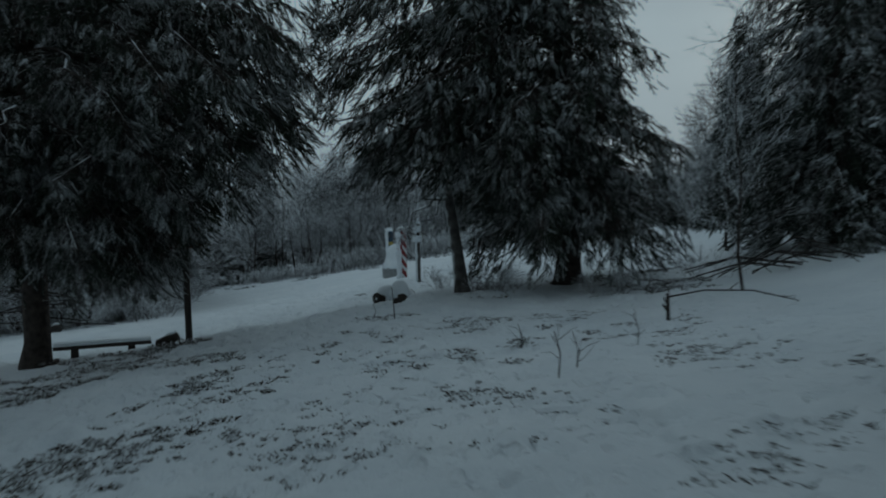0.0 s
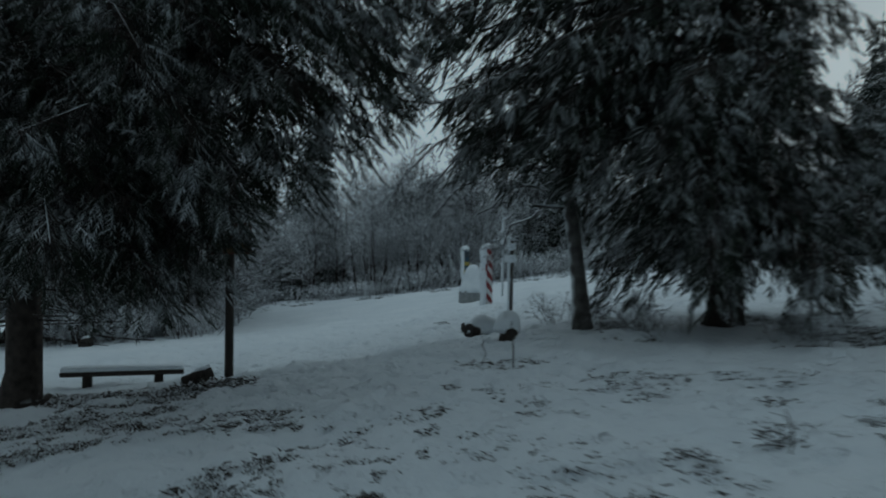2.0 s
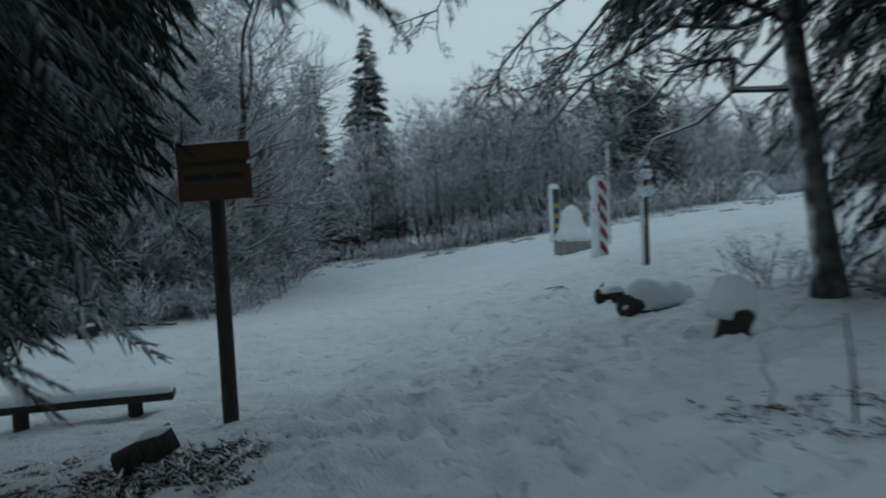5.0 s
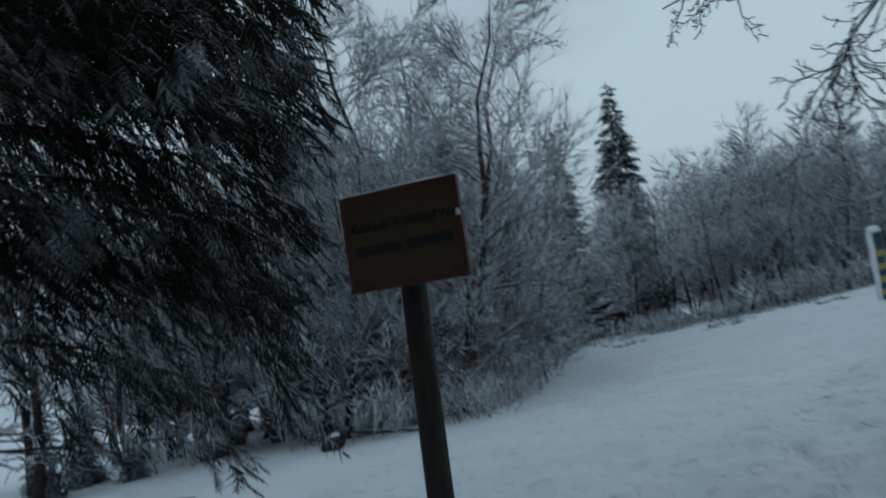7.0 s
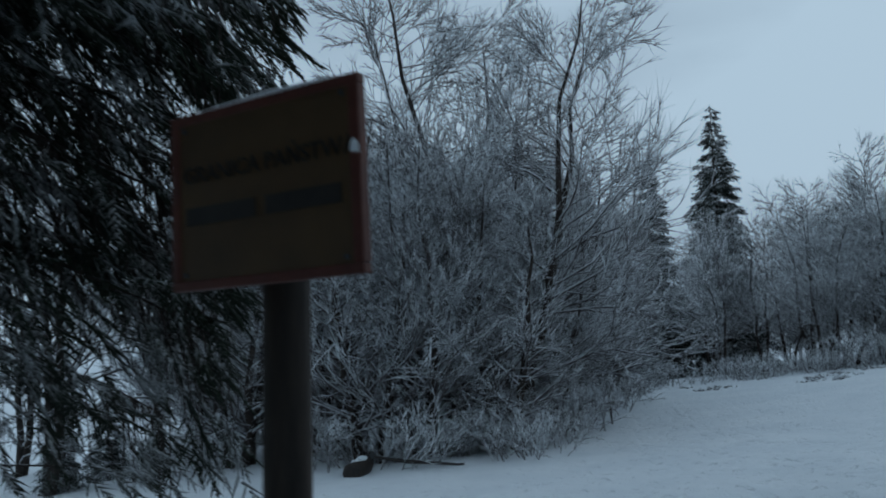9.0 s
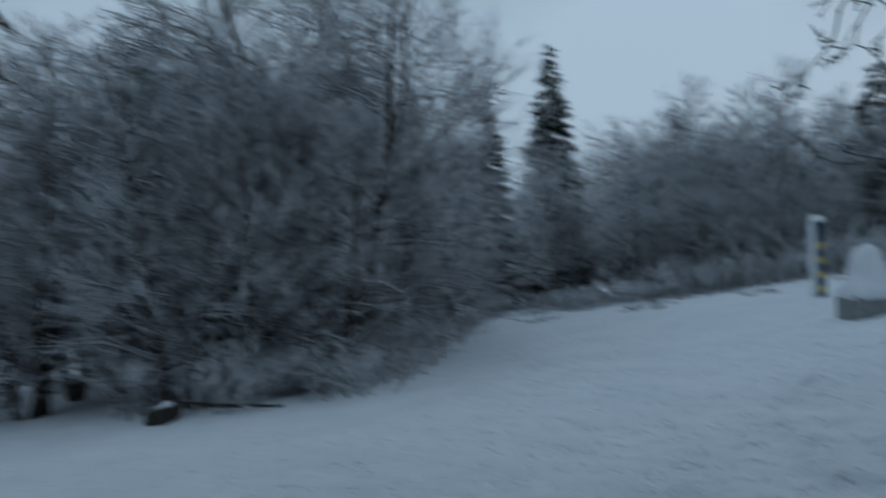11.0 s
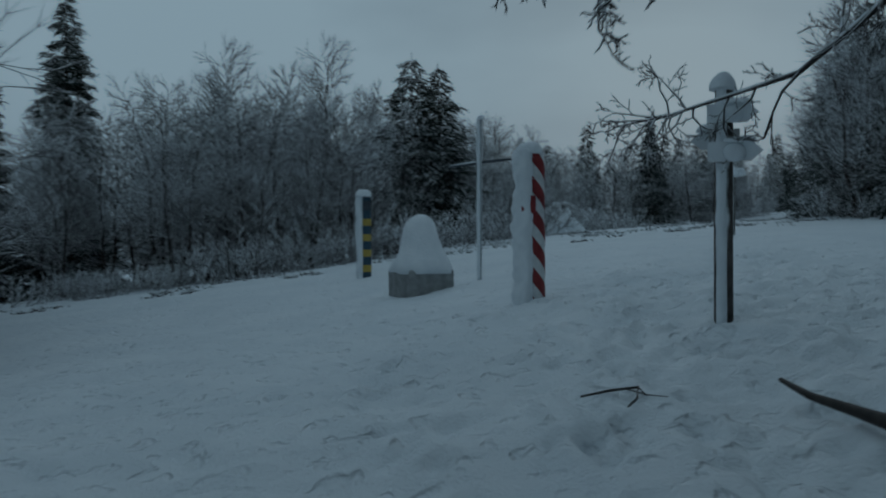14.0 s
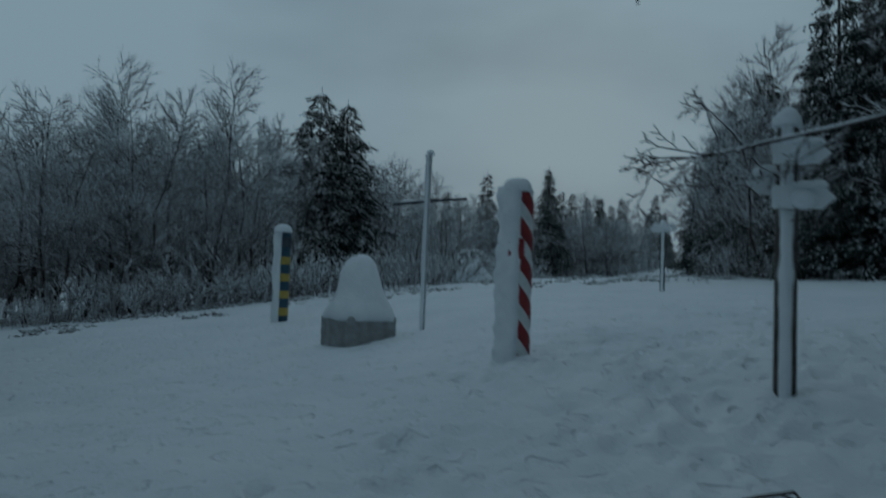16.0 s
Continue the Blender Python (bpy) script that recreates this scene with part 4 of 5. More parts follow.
CURTAIN = [(radians(a), z + 0.6, ln, 0.2, 0.48) for a, z, ln in ((46, 3.0, 2.8), (52, 3.4, 3.0), (58, 2.8, 2.8), (64, 3.4, 2.8), (70, 2.9, 2.5), (48, 4.0, 3.1), (60, 4.2, 3.1), (54, 2.5, 2.6), (42, 4.6, 3.1), (68, 4.5, 2.7), (55, 4.9, 3.1), (62, 5.4, 3.1), (50, 5.8, 3.0))]
CURTAIN += [(radians(a), z, ln, 0.12, 0.42) for a, z, ln in ((-42, 4.8, 2.6), (-30, 5.2, 2.9), (-18, 4.7, 2.8), (-6, 5.3, 3.0), (6, 4.8, 2.9), (18, 5.4, 3.1), (30, 4.9, 3.1), (38, 5.8, 3.2), (-36, 6.0, 2.8), (-24, 6.5, 3.0), (-12, 6.2, 3.0), (0, 6.8, 3.1), (12, 6.3, 3.1),
                                                             (24, 6.9, 3.1), (36, 6.6, 3.1), (48, 6.9, 3.1), (-30, 7.5, 2.8), (-14, 7.8, 2.9), (4, 7.9, 2.9), (22, 8.1, 3.0), (40, 7.8, 3.0), (54, 7.6, 3.0))]
spruce("spruce_tree", -8.7, 6.0, 16, 2.4, 2.5, 12, "dark spruce with drooping snow-dusted needle curtains", 0.22, per=8, density=40, fingers=11, droop=1.3, hang=0.8, shape=0.7, levels=24, dead=2.4, trunk=0.2,
       thick=0.010, extra=CURTAIN, extra_hang=0.6, reach=reach_b)


def reach_c(az, z):
    d = math.cos(az - radians(212))
    return 1.0 + (0.85 * max(0.0, d) ** 2 if 3.6 < z < 9 else 0.0)


SHELTER = [(radians(a), z, ln, 0.1, 0.36) for a, z, ln in ((188, 4.6, 4.4), (196, 4.3, 4.8), (204, 5.0, 5.2), (212, 4.4, 5.0), (220, 5.0, 5.2), (228, 4.5, 4.8), (236, 5.4, 4.8), (200, 5.9, 5.6), (216, 6.2, 5.6), (232, 6.5, 5.2), (208, 7.1, 5.6), (224, 7.5, 5.4),
                                                              (192, 6.6, 5.4), (198, 7.6, 5.6), (214, 8.2, 5.4), (184, 5.6, 4.8), (246, 3.8, 3.7), (254, 4.6, 3.8), (240, 7.0, 4.8), (206, 3.9, 4.2), (222, 3.7, 3.9))]
spruce("spruce_tree", 3.3, 9.4, 18, 2.7, 1.9, 13, "large spruce with heavy snow-laden sagging limbs", 0.23, per=9, density=42, fingers=11, droop=1.3, hang=0.9, reach=reach_c, trunk=0.27, levels=28, dead=1.3, shape=0.7, thick=0.011, extra=SHELTER, extra_hang=0.7)
spruce("spruce_tree", 10.0, 10.8, 16, 2.9, 0.9, 14, "broad spruce with snow-loaded lower limbs", 0.34, per=9, density=18, fingers=8, droop=1.0, hang=0.5, levels=32, trunk=0.22, thick=0.016, material=M_NEEDLE_BRIGHT)

# spruces added out of view round the start, to darken the near ground
SHADE = spruce("spruce_tree", -5.6, -2.6, 15, 2.7, 2.4, 16, "added unseen spruce shading the start of the path", 0.3, per=8, density=18, fingers=8, droop=1.1, hang=0.6, levels=24, trunk=0.2, thick=0.016, group="spruces round the start")
for x, y, turn in ((-3.6, -8.0, 70), (6.6, -4.6, 140), (6.0, -10.6, 210), (1.6, -13.4, 285), (-2.4, -12.6, 20)):
    copy_thing(SHADE, pose(x, y, gz(x, y) - 0.05, 0, 0, turn))

# ---- birch with low limbs over the path ----
def birch():
    x, y = 0.83, 9.27
    z = gz(x, y) - 0.05
    ob = thing("birch_tree", x, y, z, "leaning birch with low snow-dusted limbs over the path", "tree")
    o = np.array([x, y, z])
    trunk = np.array([(0, 0, 0), (-0.02, 0, 0.35), (-0.12, 0.02, 1.2), (-0.28, 0.0, 2.4), (-0.38, 0.05, 3.6), (-0.30, 0.15, 6.0), (-0.45, 0.1, 9.0), (-0.2, 0.2, 11.5)])
    part("trunk", tube_bm(trunk, [0.20, 0.15, 0.125, 0.115, 0.10, 0.07, 0.04, 0.012], 14, 0.06, 4), M_BIRCH, ob, "pale bark with dark patches and snow", True)
    limbs = [[(-0.36, 0.00, 3.04), (-1.72, 1.00, 2.97), (-3.14, 2.19, 2.13), (-3.77, 3.17, 1.61)],
             [(-0.33, 0.05, 2.75), (-0.74, 1.61, 2.33), (-1.47, 3.77, 1.89), (-1.91, 5.87, 1.61), (-2.24, 6.79, 1.55)],
             [(-0.36, 0.00, 3.61), (-2.00, 0.30, 4.30), (-3.60, 0.60, 4.10), (-4.90, 0.80, 3.40)],
             [(-0.36, 0.10, 3.89), (-1.60, 1.00, 4.90), (-3.22, 1.08, 3.16), (-4.01, 1.43, 2.22)],
             [(-0.34, 0.00, 2.85), (-1.30, -0.30, 3.30), (-2.30, -0.50, 2.90), (-3.10, -0.40, 2.30)],
             [(-0.30, 0.10, 4.94), (-1.60, -0.60, 6.20), (-2.80, -0.90, 6.00), (-3.60, -1.00, 5.30)],
             [(-0.30, 0.10, 4.75), (0.60, 1.20, 6.00), (3.33, 3.71, 7.69), (4.47, 5.92, 7.54)],
             [(-0.36, 0.10, 4.27), (-1.43, 1.86, 3.88), (-2.51, 3.64, 3.01), (-3.04, 4.94, 2.34)],
             [(-0.40, 0.10, 6.65), (-1.40, 0.90, 8.00), (-2.00, 1.40, 8.20), (-2.81, 1.02, 5.74)],
             [(-0.35, 0.00, 2.18), (-1.00, 0.50, 2.60), (-1.90, 0.90, 2.30), (-2.19, 0.38, 1.69)]]
    for k, l in enumerate(limbs):
        rng = np.random.RandomState(70 + k)
        l = np.array(l)
        f = np.linspace(0, 1, len(l))
        g = np.linspace(0, 1, 9)
        pts = np.stack([np.interp(g, f, l[:, i]) for i in range(3)], 1)
        pts[1:-1] += rng.normal(0, 0.09, (7, 3))
        rr = 0.040 * (1 - 0.88 * g) + 0.004
        tr = Tris()
        tr.prisms(pts[:-1], pts[1:], rr[:-1], rr[1:])
        for i in range(30):
            h = rng.uniform(0.22, 1.0)
            b = np.array([np.interp(h, g, pts[:, c]) for c in range(3)])
            j = min(int(h * 8), 7)
            d = unit(unit(pts[j + 1] - pts[j]) * 0.9 + rng.normal(0, 0.6, 3) + [0, 0, -0.12])
            grow(tr, rng, b, d, rng.uniform(0.3, 0.65) * (1.25 - h * 0.6), 0.012 * (1.2 - h) + 0.007, 3, 0.9, -0.01, 2, 0.005, 0.28, (0.32, 0.5))
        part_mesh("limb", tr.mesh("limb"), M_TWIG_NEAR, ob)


birch()

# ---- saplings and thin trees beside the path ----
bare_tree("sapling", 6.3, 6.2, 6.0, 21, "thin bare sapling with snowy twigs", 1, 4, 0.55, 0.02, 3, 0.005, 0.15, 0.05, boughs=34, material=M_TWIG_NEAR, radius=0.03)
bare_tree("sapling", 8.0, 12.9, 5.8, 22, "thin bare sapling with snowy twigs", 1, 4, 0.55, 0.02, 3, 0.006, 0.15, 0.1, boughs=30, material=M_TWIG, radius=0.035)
for k, (x, y, h) in enumerate([(1.5, 8.6, 0.7), (2.0, 8.0, 0.6), (0.5, 10.0, 0.8), (1.6, 10.4, 0.9), (4.6, 8.2, 0.8), (6.2, 8.2, 1.1), (4.0, 7.6, 0.7)]):
    shrub("snowy_shrub", x, y, h, 0.9, 80 + k, "small bare shrub bent under snow", 16, 2, 0.004, M_TWIG)

# ---- the thicket below the clearing ----
ASH = bare_tree("ash_tree", -13.1, 20.6, 12.2, 31, "tall many-stemmed bare tree furred with snow", 5, 5, 0.5, 0.05, 3, 0.010, 0.14, 0.24, boughs=30, reach=0.16, radius=0.14, skirt=16)
THICKET = [bare_tree("bare_tree", -13.0, 18.0, 5.8, 32, "bare snow-furred thicket tree", 3, 4, 0.6, 0.02, 3, 0.009, 0.10, 0.13, "thicket trees", boughs=54, reach=0.14, skirt=14, radius=0.10),
           bare_tree("bare_tree", -15.9, 20.7, 7.8, 33, "bare snow-furred thicket tree", 3, 4, 0.6, 0.03, 3, 0.010, 0.12, 0.12, "thicket trees", boughs=56, reach=0.13, skirt=14, radius=0.10),
           bare_tree("bare_tree", -14.9, 17.0, 7.4, 34, "bare snow-furred thicket tree", 2, 4, 0.62, 0.01, 3, 0.010, 0.10, 0.14, "thicket trees", boughs=62, reach=0.14, skirt=14, radius=0.10)]
rt = random.Random(9)
PLACES = [(-11.9, 18.6), (-12.8, 17.2), (-12.9, 22.4), (-13.8, 24.6), (-14.4, 27.0), (-15.6, 30.6), (-13.6, 16.4), (-14.6, 22.6), (-15.4, 25.4), (-17.4, 16.2), (-18.8, 18.5), (-15.7, 17.9), (-21.3, 18.2), (-23.9, 21.4), (-17.4, 20.2), (-21.1, 23.4), (-13.4, 19.3), (-17.9, 19.0), (-19.5, 24.4), (-15.7, 24.9), (-13.7, 20.3), (-17.4, 26.6), (-22.7, 23.2), (-24.3, 29.4), (-20.2, 35.0), (-22.0, 37.9), (-18.8, 36.8),
          (-25.9, 35.4), (-19.3, 32.5), (-16.5, 17.6), (-16.4, 33.4), (-18.5, 38.5), (-21.9, 32.8), (-19.8, 32.5), (-28.4, 29.7), (-26.8, 30.7), (-32.8, 27.2), (-27.9, 26.0), (-24.4, 29.2)]
for k, (x, y) in enumerate(PLACES):
    s = rt.uniform(0.85, 1.3) * (1.0 + max(0, (-x - 16)) * 0.03)
    copy_thing(THICKET[k % 3], pose(x, y, gz(x, y) - 0.05, 0, 0, rt.uniform(0, 360)) @ Matrix.Scale(s, 4))
SHRUBS = [shrub("snowy_shrub", -13.1, 17.4, 1.05, 1.8, 91, "bare shrub loaded with fresh snow", 26, 2, 0.007, group="snowy shrubs"),
          shrub("snowy_shrub", -13.0, 19.7, 1.3, 2.1, 92, "bare shrub loaded with fresh snow", 28, 2, 0.008, group="snowy shrubs"),
          shrub("snowy_shrub", -14.5, 24.6, 1.5, 2.3, 93, "bare shrub loaded with fresh snow", 28, 2, 0.009, group="snowy shrubs")]
EDGE = [(-10.9, 17.9), (-11.5, 19.2), (-12.1, 20.9), (-12.5, 22.9), (-13.0, 24.8), (-13.7, 27.2), (-14.5, 29.6), (-15.2, 32.2), (-15.8, 34.5), (-12.8, 17.0), (-12.2, 18.4), (-13.4, 16.2), (-14.2, 16.8), (-12.8, 18.4), (-18.1, 15.9), (-12.7, 21.5), (-17.0, 27.8), (-18.9, 32.2), (-20.8, 17.2), (-20.7, 35.9), (-20.6, 38.3), (-20.1, 38.1), (-15.9, 33.9), (-13.8, 33.6), (-12.2, 35.4)]
for k, (x, y) in enumerate(EDGE):
    copy_thing(SHRUBS[k % 3], pose(x, y, gz(x, y) - 0.03, 0, 0, rt.uniform(0, 360)) @ Matrix.Scale(rt.uniform(0.8, 1.25), 4))
stick([on_ground(-12.50, 15.30, 0.28), on_ground(-12.10, 15.70, 0.15), on_ground(-11.70, 16.10, 0.08), on_ground(-11.40, 16.50, 0.0)], [0.02, 0.035, 0.03, 0.015], "dark fallen trunk at the foot of the thicket", "fallen_tree", "log", 7, 3)
log(-12.75, 15.2, 0.9, 0.16, 118, 0, "black hollow log at the foot of the thicket", 8, snow=0.0)

# ---- conifers and bare trees round the clearing ----
SPIRE = spruce("spire_spruce", -16.9, 48.4, 15.2, 2.7, 0.5, 41, "tall narrow spruce speckled with snow", 0.46, levels=40, per=10, density=13, top=1.0, fingers=4, hang=0.24, shape=0.8, material=M_NEEDLE_FAR, group="far spruces", thick=0.03)
FIR = spruce("forest_spruce", -0.9, 41.2, 8.3, 2.5, 0.3, 42, "dense spruce speckled with snow", 0.46, levels=24, per=10, density=8, top=1.0, fingers=4, hang=0.24, shape=0.75, material=M_NEEDLE_FAR, group="far spruces", thick=0.03)
FIR2 = spruce("forest_spruce", 5.6, 60.4, 7.8, 1.8, 0.3, 43, "slender spruce speckled with snow", 0.43, levels=22, per=10, density=8, top=1.0, fingers=4, hang=0.18, shape=0.95, material=M_NEEDLE_FAR, group="far spruces", thick=0.03)


def far_copy(ob, x, y, height, base):
    s = height / base
    return copy_thing(ob, pose(x, y, gz(x, y) - 0.05, 0, 0, rt.uniform(0, 360)) @ Matrix.Scale(s, 4))


for x, y, h in [(0.3, 41.8, 7.9)]:
    far_copy(FIR, x, y, h, 8.3)
for x, y, h in [(-19.5, 45.1, 12.6), (-24.0, 50.0, 12.0)]:
    far_copy(SPIRE, x, y, h, 15.2)
for x, y, h in [(-19.7, 13.4, 2.34), (-20.8, 15.0, 2.82), (-18.2, 14.6, 1.54)]:
    far_copy(FIR2, x, y, h, 7.8)
for x, y, h in [(8.5, 62.7, 6.73), (9.8, 59.1, 6.41), (11.7, 56.5, 7.24), (13.9, 51.9, 6.45), (15.4, 55.4, 7.34), (18.0, 59.0, 6.28), (21.2, 63.9, 6.65), (25.8, 70.5, 7.02), (29.8, 75.4, 7.39), (35.6, 81.9, 7.85), (54.0, 105.0, 10.66), (46.4, 94.4, 7.26),
                (2.2, 47.3, 6.02), (7.1, 53.7, 5.52), (19.7, 56.7, 5.49), (24.3, 63.4, 5.58), (68.8, 125.9, 10.50), (64.0, 118.3, 8.96)]:
    far_copy(FIR2, x, y, h, 7.8)
# the dark wood on the far side of the cleared strip
for k, (x, y, h) in enumerate([(13.8, 30.0, 10.60), (13.2, 27.7, 9.13), (14.0, 31.2, 7.88), (16.4, 35.8, 7.55), (19.9, 40.4, 7.98), (23.4, 45.3, 8.38), (28.2, 52.1, 8.79), (34.4, 60.6, 8.86), (41.2, 70.4, 9.22), (52.8, 86.5, 10.20), (17.1, 29.6, 11.90),
                               (17.4, 23.8, 14.04), (16.8, 29.4, 9.72), (19.8, 34.9, 9.59), (20.2, 25.8, 15.04), (24.9, 40.9, 10.38), (71.9, 112.8, 11.62), (18.7, 10.5, 19.50), (26.2, 3.4, 23.68), (18.4, 3.9, 20.33), (25.4, 14.7, 20.21), (28.6, 57.0, 8.93), (20.3, 43.8, 8.47), (15.2, 35.1, 8.06), (47.5, 85.0, 10.45), (24.1, 49.9, 8.86), (36.2, 67.9, 9.35)]):
    far_copy(FIR if k % 2 else FIR2, x, y, h, 8.3 if k % 2 else 7.8)
BARE = [bare_tree("forest_tree", -9.4, 36.2, 6.6, 51, "bare forest tree furred with frost and snow", 2, 4, 0.5, 0.05, 3, 0.0095, 0.24, 0.13, "forest trees", boughs=58, reach=0.175, skirt=12, radius=0.07),
        bare_tree("forest_tree", -4.9, 37.0, 9.4, 52, "tall bare birch-like forest tree furred with frost", 1, 4, 0.42, 0.08, 3, 0.009, 0.12, 0.03, "forest trees", boughs=90, reach=0.13, skirt=12, radius=0.08),
        bare_tree("forest_tree", -7.0, 36.0, 7.3, 53, "bare forest tree furred with frost and snow", 2, 4, 0.48, 0.05, 3, 0.0095, 0.20, 0.14, "forest trees", boughs=58, reach=0.17, skirt=12, radius=0.07)]
FAR = [bare_tree("distant_tree", -9.9, 54.1, 7.6, 61, "distant bare tree grey with frost", 2, 3, 0.5, 0.05, 4, 0.017, 0.12, 0.12, "distant trees", boughs=120, reach=0.17, radius=0.07),
       bare_tree("distant_tree", -2.1, 55.4, 8.2, 62, "distant bare tree grey with frost", 1, 3, 0.5, 0.06, 4, 0.017, 0.08, 0.04, "distant trees", boughs=200, reach=0.15, radius=0.075)]
for k in range(64):
    f = k / 63
    if k % 2:
        x, y = -21.6 + 28 * f + 1.3 * math.sin(k * 3.1), 49 + 8 * abs(math.sin(k * 1.3)) + 5 * f
        s = rt.uniform(0.8, 1.02)
    elif k % 4 == 0:
        x, y = 2.5 + 38 * f + 1.3 * math.sin(k * 3.1), 47 + 38 * f + 6 * abs(math.sin(k * 1.7))
        s = rt.uniform(0.5, 0.7)
    else:
        x, y = -20 - 8 * abs(math.sin(k * 2.3)), 20 + 22 * f
        s = rt.uniform(0.9, 1.25)
    copy_thing(FAR[k % 3 % 2], pose(x, y, gz(x, y) - 0.05, 0, 0, rt.uniform(0, 360)) @ Matrix.Scale(s, 4))
rows = [(-12.3, 43.1, 0.95), (-9.2, 38.9, 0.86), (-7.4, 36.4, 0.72), (-6.8, 43.6, 1.05), (-4.9, 37.2, 0.68), (-4.4, 44.1, 1.00), (-2.7, 39.0, 0.69), (-5.8, 46.6, 1.01), (-9.4, 46.9, 1.03), (-11.8, 48.4, 1.00), (-1.4, 48.3, 0.91), (2.4, 49.9, 0.87), (4.1, 44.0, 0.55), (6.3, 50.0, 0.71), (8.5, 52.6, 0.71), (10.4, 54.3, 0.72), (12.9, 51.4, 0.52), (15.0, 52.9, 0.57), (17.9, 55.8, 0.64), (20.8, 60.5, 0.64), (24.5, 64.8, 0.65), (29.0, 69.6, 0.66), (33.8, 75.5, 0.67), (-15.9, 43.2, 0.94), (-10.3, 38.2, 1.00), (-8.4, 37.1, 0.90), (-8.3, 41.7, 1.01), (-6.0, 41.3, 0.94), (-5.8, 36.8, 0.74), (-3.7, 37.9, 0.78), (-3.2, 42.4, 0.94), (-1.8, 40.1, 0.74), (-10.5, 44.1, 0.93), (-12.7, 40.3, 0.90), (-2.6, 46.0, 0.90),
        (1.6, 42.3, 0.60), (3.4, 46.9, 0.80), (4.8, 52.5, 0.87), (2.8, 40.3, 0.44), (5.4, 44.6, 0.50), (7.5, 48.3, 0.55), (9.3, 48.5, 0.51), (11.5, 51.8, 0.62), (16.4, 51.7, 0.53), (19.5, 54.8, 0.59), (22.8, 59.7, 0.54), (26.5, 64.9, 0.66), (31.7, 72.8, 0.61), (13.7, 56.0, 0.73), (37.5, 79.6, 0.68),
        (-14.0, 39.6, 0.90), (-17.6, 52.0, 0.89), (-21.6, 47.5, 1.12), (-22.8, 41.6, 1.05), (-24.8, 36.2, 1.02), (-14.1, 52.9, 0.75), (-8.0, 49.8, 1.02), (-4.7, 50.8, 1.01), (0.2, 52.9, 0.97),
        (16.1, 31.3, 1.01), (11.5, 29.0, 0.68), (14.2, 33.5, 0.61), (18.5, 38.5, 0.68), (22.8, 44.0, 0.63), (27.8, 50.4, 0.70), (16.3, 27.0, 1.10), (12.1, 31.3, 0.81), (16.7, 38.3, 0.99), (17.6, 40.2, 1.05), (22.1, 46.7, 1.07), (26.0, 53.3, 1.14), (31.4, 61.3, 1.15), (39.5, 73.3, 1.16), (13.4, 33.0, 0.93), (33.3, 58.1, 0.71), (17.9, 20.8, 1.40), (-10.5, -10.0, 1.0), (8.0, -12.0, 1.0), (-3.0, -16.0, 1.0), (-18.9, 7.2, 1.78), (-19.8, 12.9, 1.52), (-29.1, 16.8, 1.65), (-22.5, 17.5, 1.30)]
for k, (x, y, s) in enumerate(rows):
    copy_thing(BARE[k % 3], pose(x, y, gz(x, y) - 0.05, 0, 0, rt.uniform(0, 360)) @ Matrix.Scale(s * rt.uniform(0.98, 1.16), 4))
for k in range(62):
    f = k / 61
    if f < 0.45:
        x, y = -13.0 + 15.5 * f / 0.45, 35.2 + 1.5 * math.sin(k * 1.7) + 7.0 * f
    else:
        x, y = 2.5 + (f - 0.45) / 0.55 * 27.5, 38.4 + (f - 0.45) / 0.55 * 30 + 0.6 * math.sin(k * 2.1)
    copy_thing(SHRUBS[k % 3], pose(x, y, gz(x, y) - 0.03, 0, 0, rt.uniform(0, 360)) @ Matrix.Scale(rt.choice((0.36, 0.58, 0.8, 1.08, 1.37)) * rt.uniform(0.85, 1.15), 4))
for k in range(16):
    f = k / 15
    x, y = 11.4 + 25 * f, 30.0 + 37.7 * f + 0.6 * math.sin(k * 1.9)
    copy_thing(SHRUBS[k % 3], pose(x, y, gz(x, y) - 0.03, 0, 0, rt.uniform(0, 360)) @ Matrix.Scale(rt.uniform(0.8, 1.35), 4))
for k in range(22):
    f = k / 21
    x, y = 12.0 + 19 * f, 21.0 + 32 * f + 0.7 * math.sin(k * 1.9)
    copy_thing(SHRUBS[k % 3], pose(x, y, gz(x, y) - 0.03, 0, 0, rt.uniform(0, 360)) @ Matrix.Scale(rt.uniform(0.8, 1.4), 4))


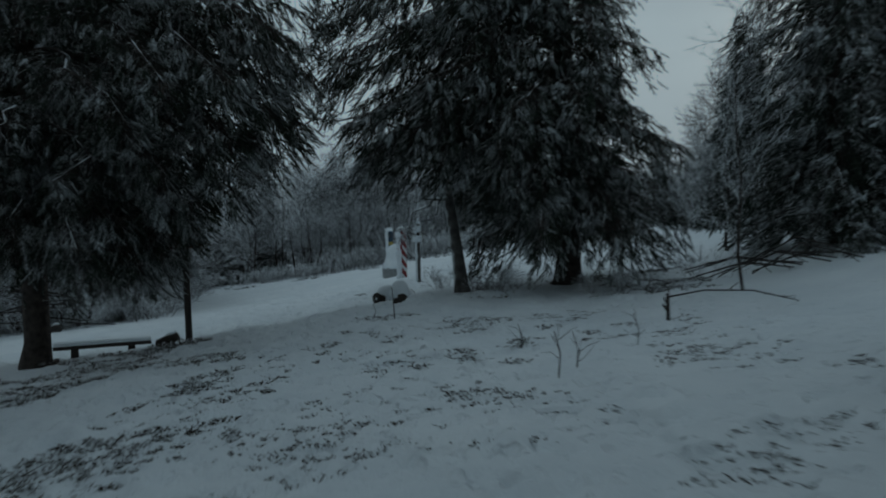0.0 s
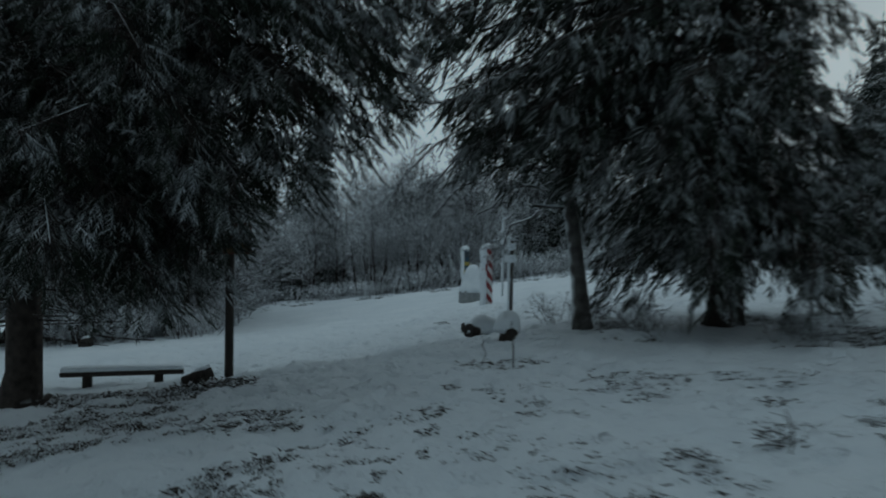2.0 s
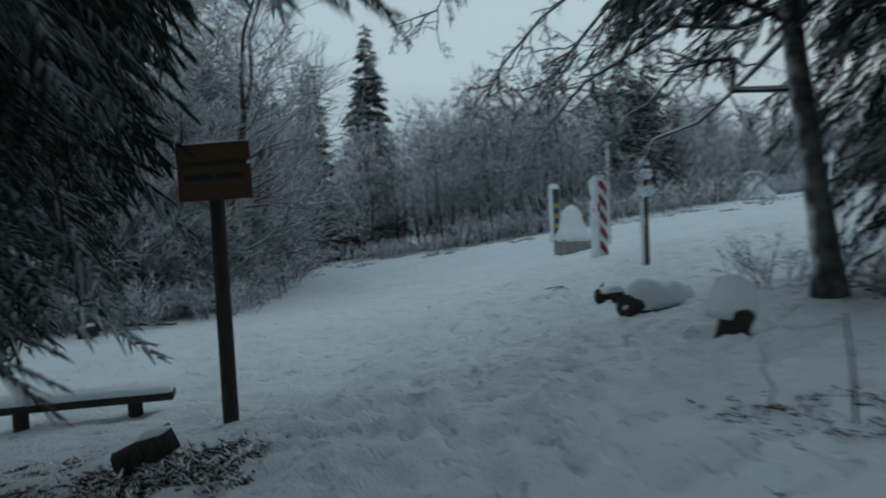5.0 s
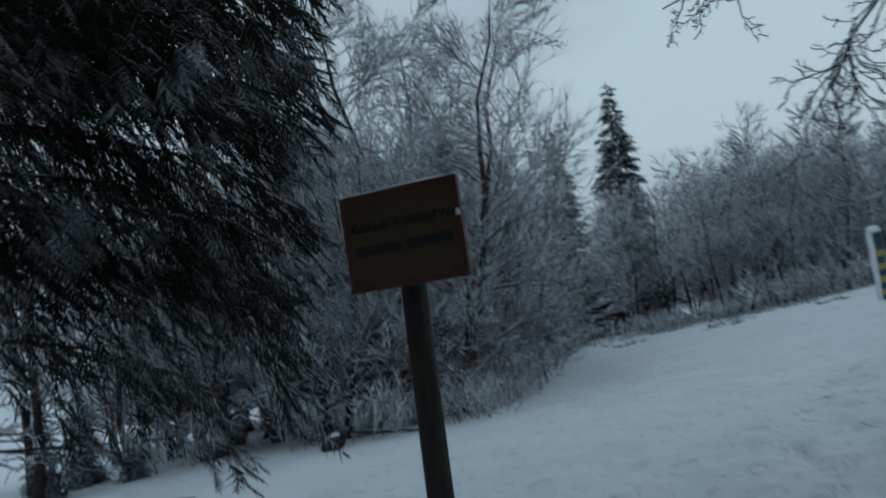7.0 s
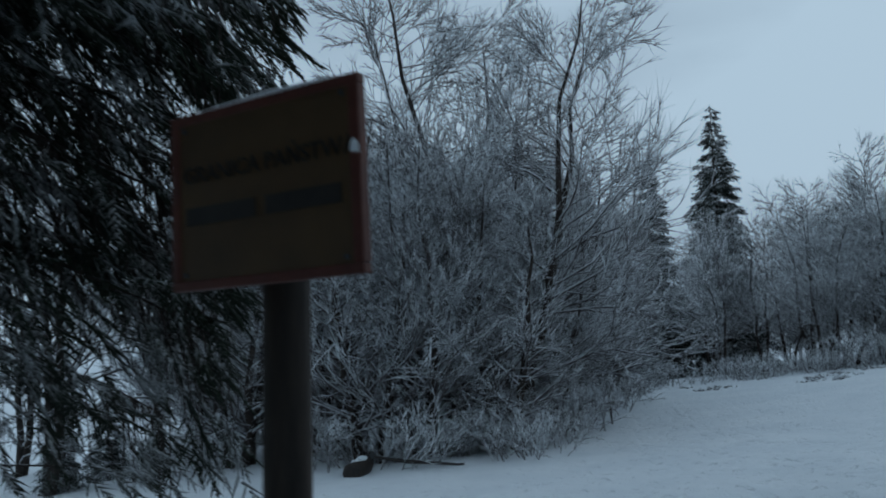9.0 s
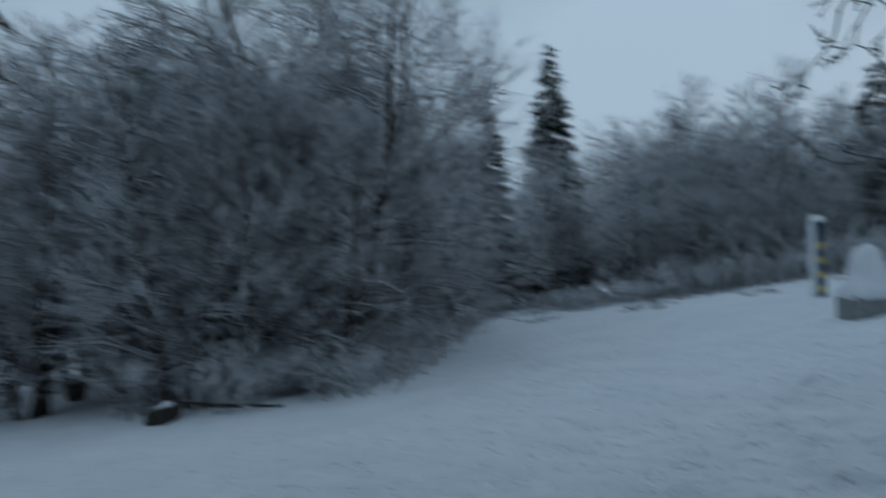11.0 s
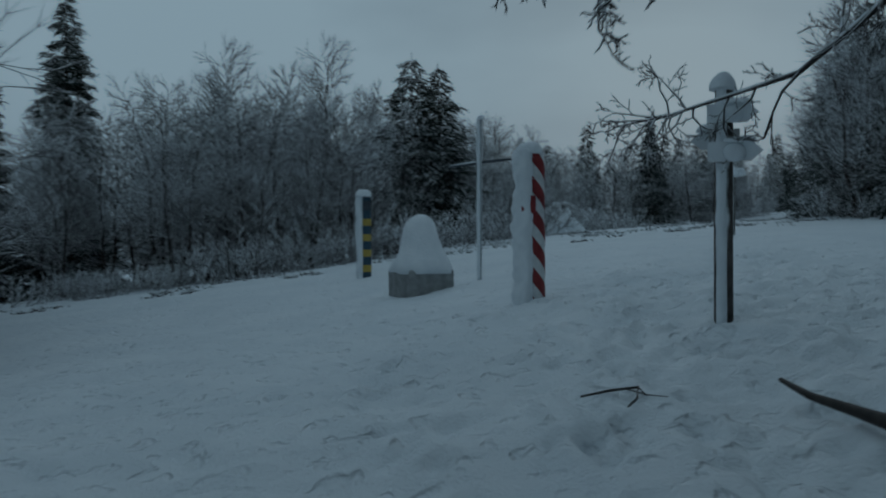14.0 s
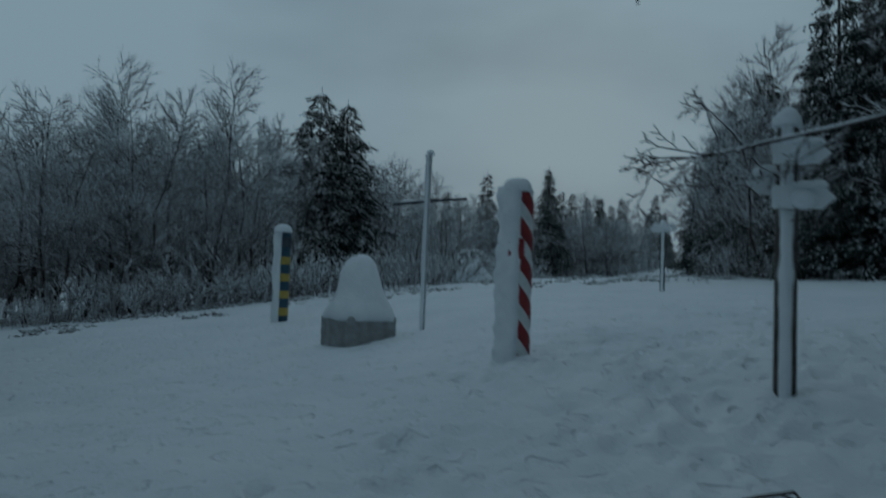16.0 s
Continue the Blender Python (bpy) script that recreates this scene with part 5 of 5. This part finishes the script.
# ---- withered plants and weeds poking through the snow ----
def plant_stuff(name, label, count, area, seed, size, leaves, material, clumped=0.0):
    rng = np.random.RandomState(seed)
    tr = Tris()
    x0, x1, y0, y1 = area
    cx, cy = rng.uniform(x0, x1, count), rng.uniform(y0, y1, count)
    keep = []
    for a, b in zip(cx, cy):
        if noise.noise(Vector((a * 0.55, b * 0.55, seed))) > clumped:
            keep.append((a, b))
    for a, b in keep:
        z = gz(a, b)
        k = rng.randint(2, leaves + 1)
        at = np.stack([a + rng.normal(0, size * 0.9, k), b + rng.normal(0, size * 0.9, k), np.full(k, z - 0.01) + rng.uniform(0, size * 0.3, k)], 1)
        d = unit(np.stack([rng.normal(0, 1, k), rng.normal(0, 1, k), rng.uniform(0.0, 0.55, k)], 1))
        ln = size * rng.uniform(0.4, 1.3, k)
        tr.spikes(at, at + d * ln[:, None], ln * 0.24)
    ob = new(name, tr.mesh(name))
    ob.data.materials.append(material)
    return tagged(ob, label, "plants", kind="stuff")


plant_stuff("withered_leaves", "dark withered leaves poking through thin snow", 4400, (-0.9, 4.8, -5.0, 6.0), 3, 0.042, 7, M_LEAF, 0.0)
plant_stuff("withered_leaves", "dark withered undergrowth under the spruce", 2400, (-8.0, -3.6, 1.6, 5.6), 4, 0.07, 9, M_LEAF, -0.05)
# real litter, thickened so its dark specks also stand in for canopy shade
plant_stuff("withered_leaves", "dark twigs and litter beside the path, thickened as canopy shade", 4200, (-5.2, -0.6, -4.5, 2.6), 8, 0.055, 10, M_LEAF, -0.12)
plant_stuff("withered_leaves", "dark litter and plants below the large spruce", 2400, (1.2, 6.2, 7.3, 11.0), 5, 0.07, 8, M_LEAF, -0.1)
plant_stuff("dry_grass", "pale dry grass along the clearing edge", 1600, (-13, 13, 29, 38.5), 6, 0.16, 8, M_TWIG, 0.12)
for k, (x, y, s) in enumerate([(-3.85, 4.6, 0.24), (-3.5, 4.4, 0.2), (-4.1, 4.35, 0.22), (-4.8, 4.2, 0.2), (-4.3, 4.55, 0.2), (-5.2, 4.4, 0.2), (0.5, 2.0, 0.14), (2.5, 2.9, 0.2), (2.0, 1.2, 0.17), (1.3, 0.6, 0.15), (3.0, 2.0, 0.15), (0.9, -0.5, 0.15), (1.9, -0.6, 0.16)]):
    rng = np.random.RandomState(200 + k)
    tr = Tris()
    n = 80
    at = np.stack([rng.normal(0, s * 0.55, n), rng.normal(0, s * 0.45, n), rng.uniform(-0.02, s * 0.45, n)], 1)
    d = unit(np.stack([rng.normal(0, 1, n), rng.normal(0, 1, n), rng.uniform(-0.1, 0.7, n)], 1))
    tr.spikes(at, at + d * s * rng.uniform(0.15, 0.4, n)[:, None], np.full(n, s * 0.07))
    ob = thing("withered_plant", x, y, gz(x, y), "clump of dark withered leaves in the snow", "plant", "withered plants")
    part_mesh("foliage", tr.mesh("foliage"), M_LEAF, ob)
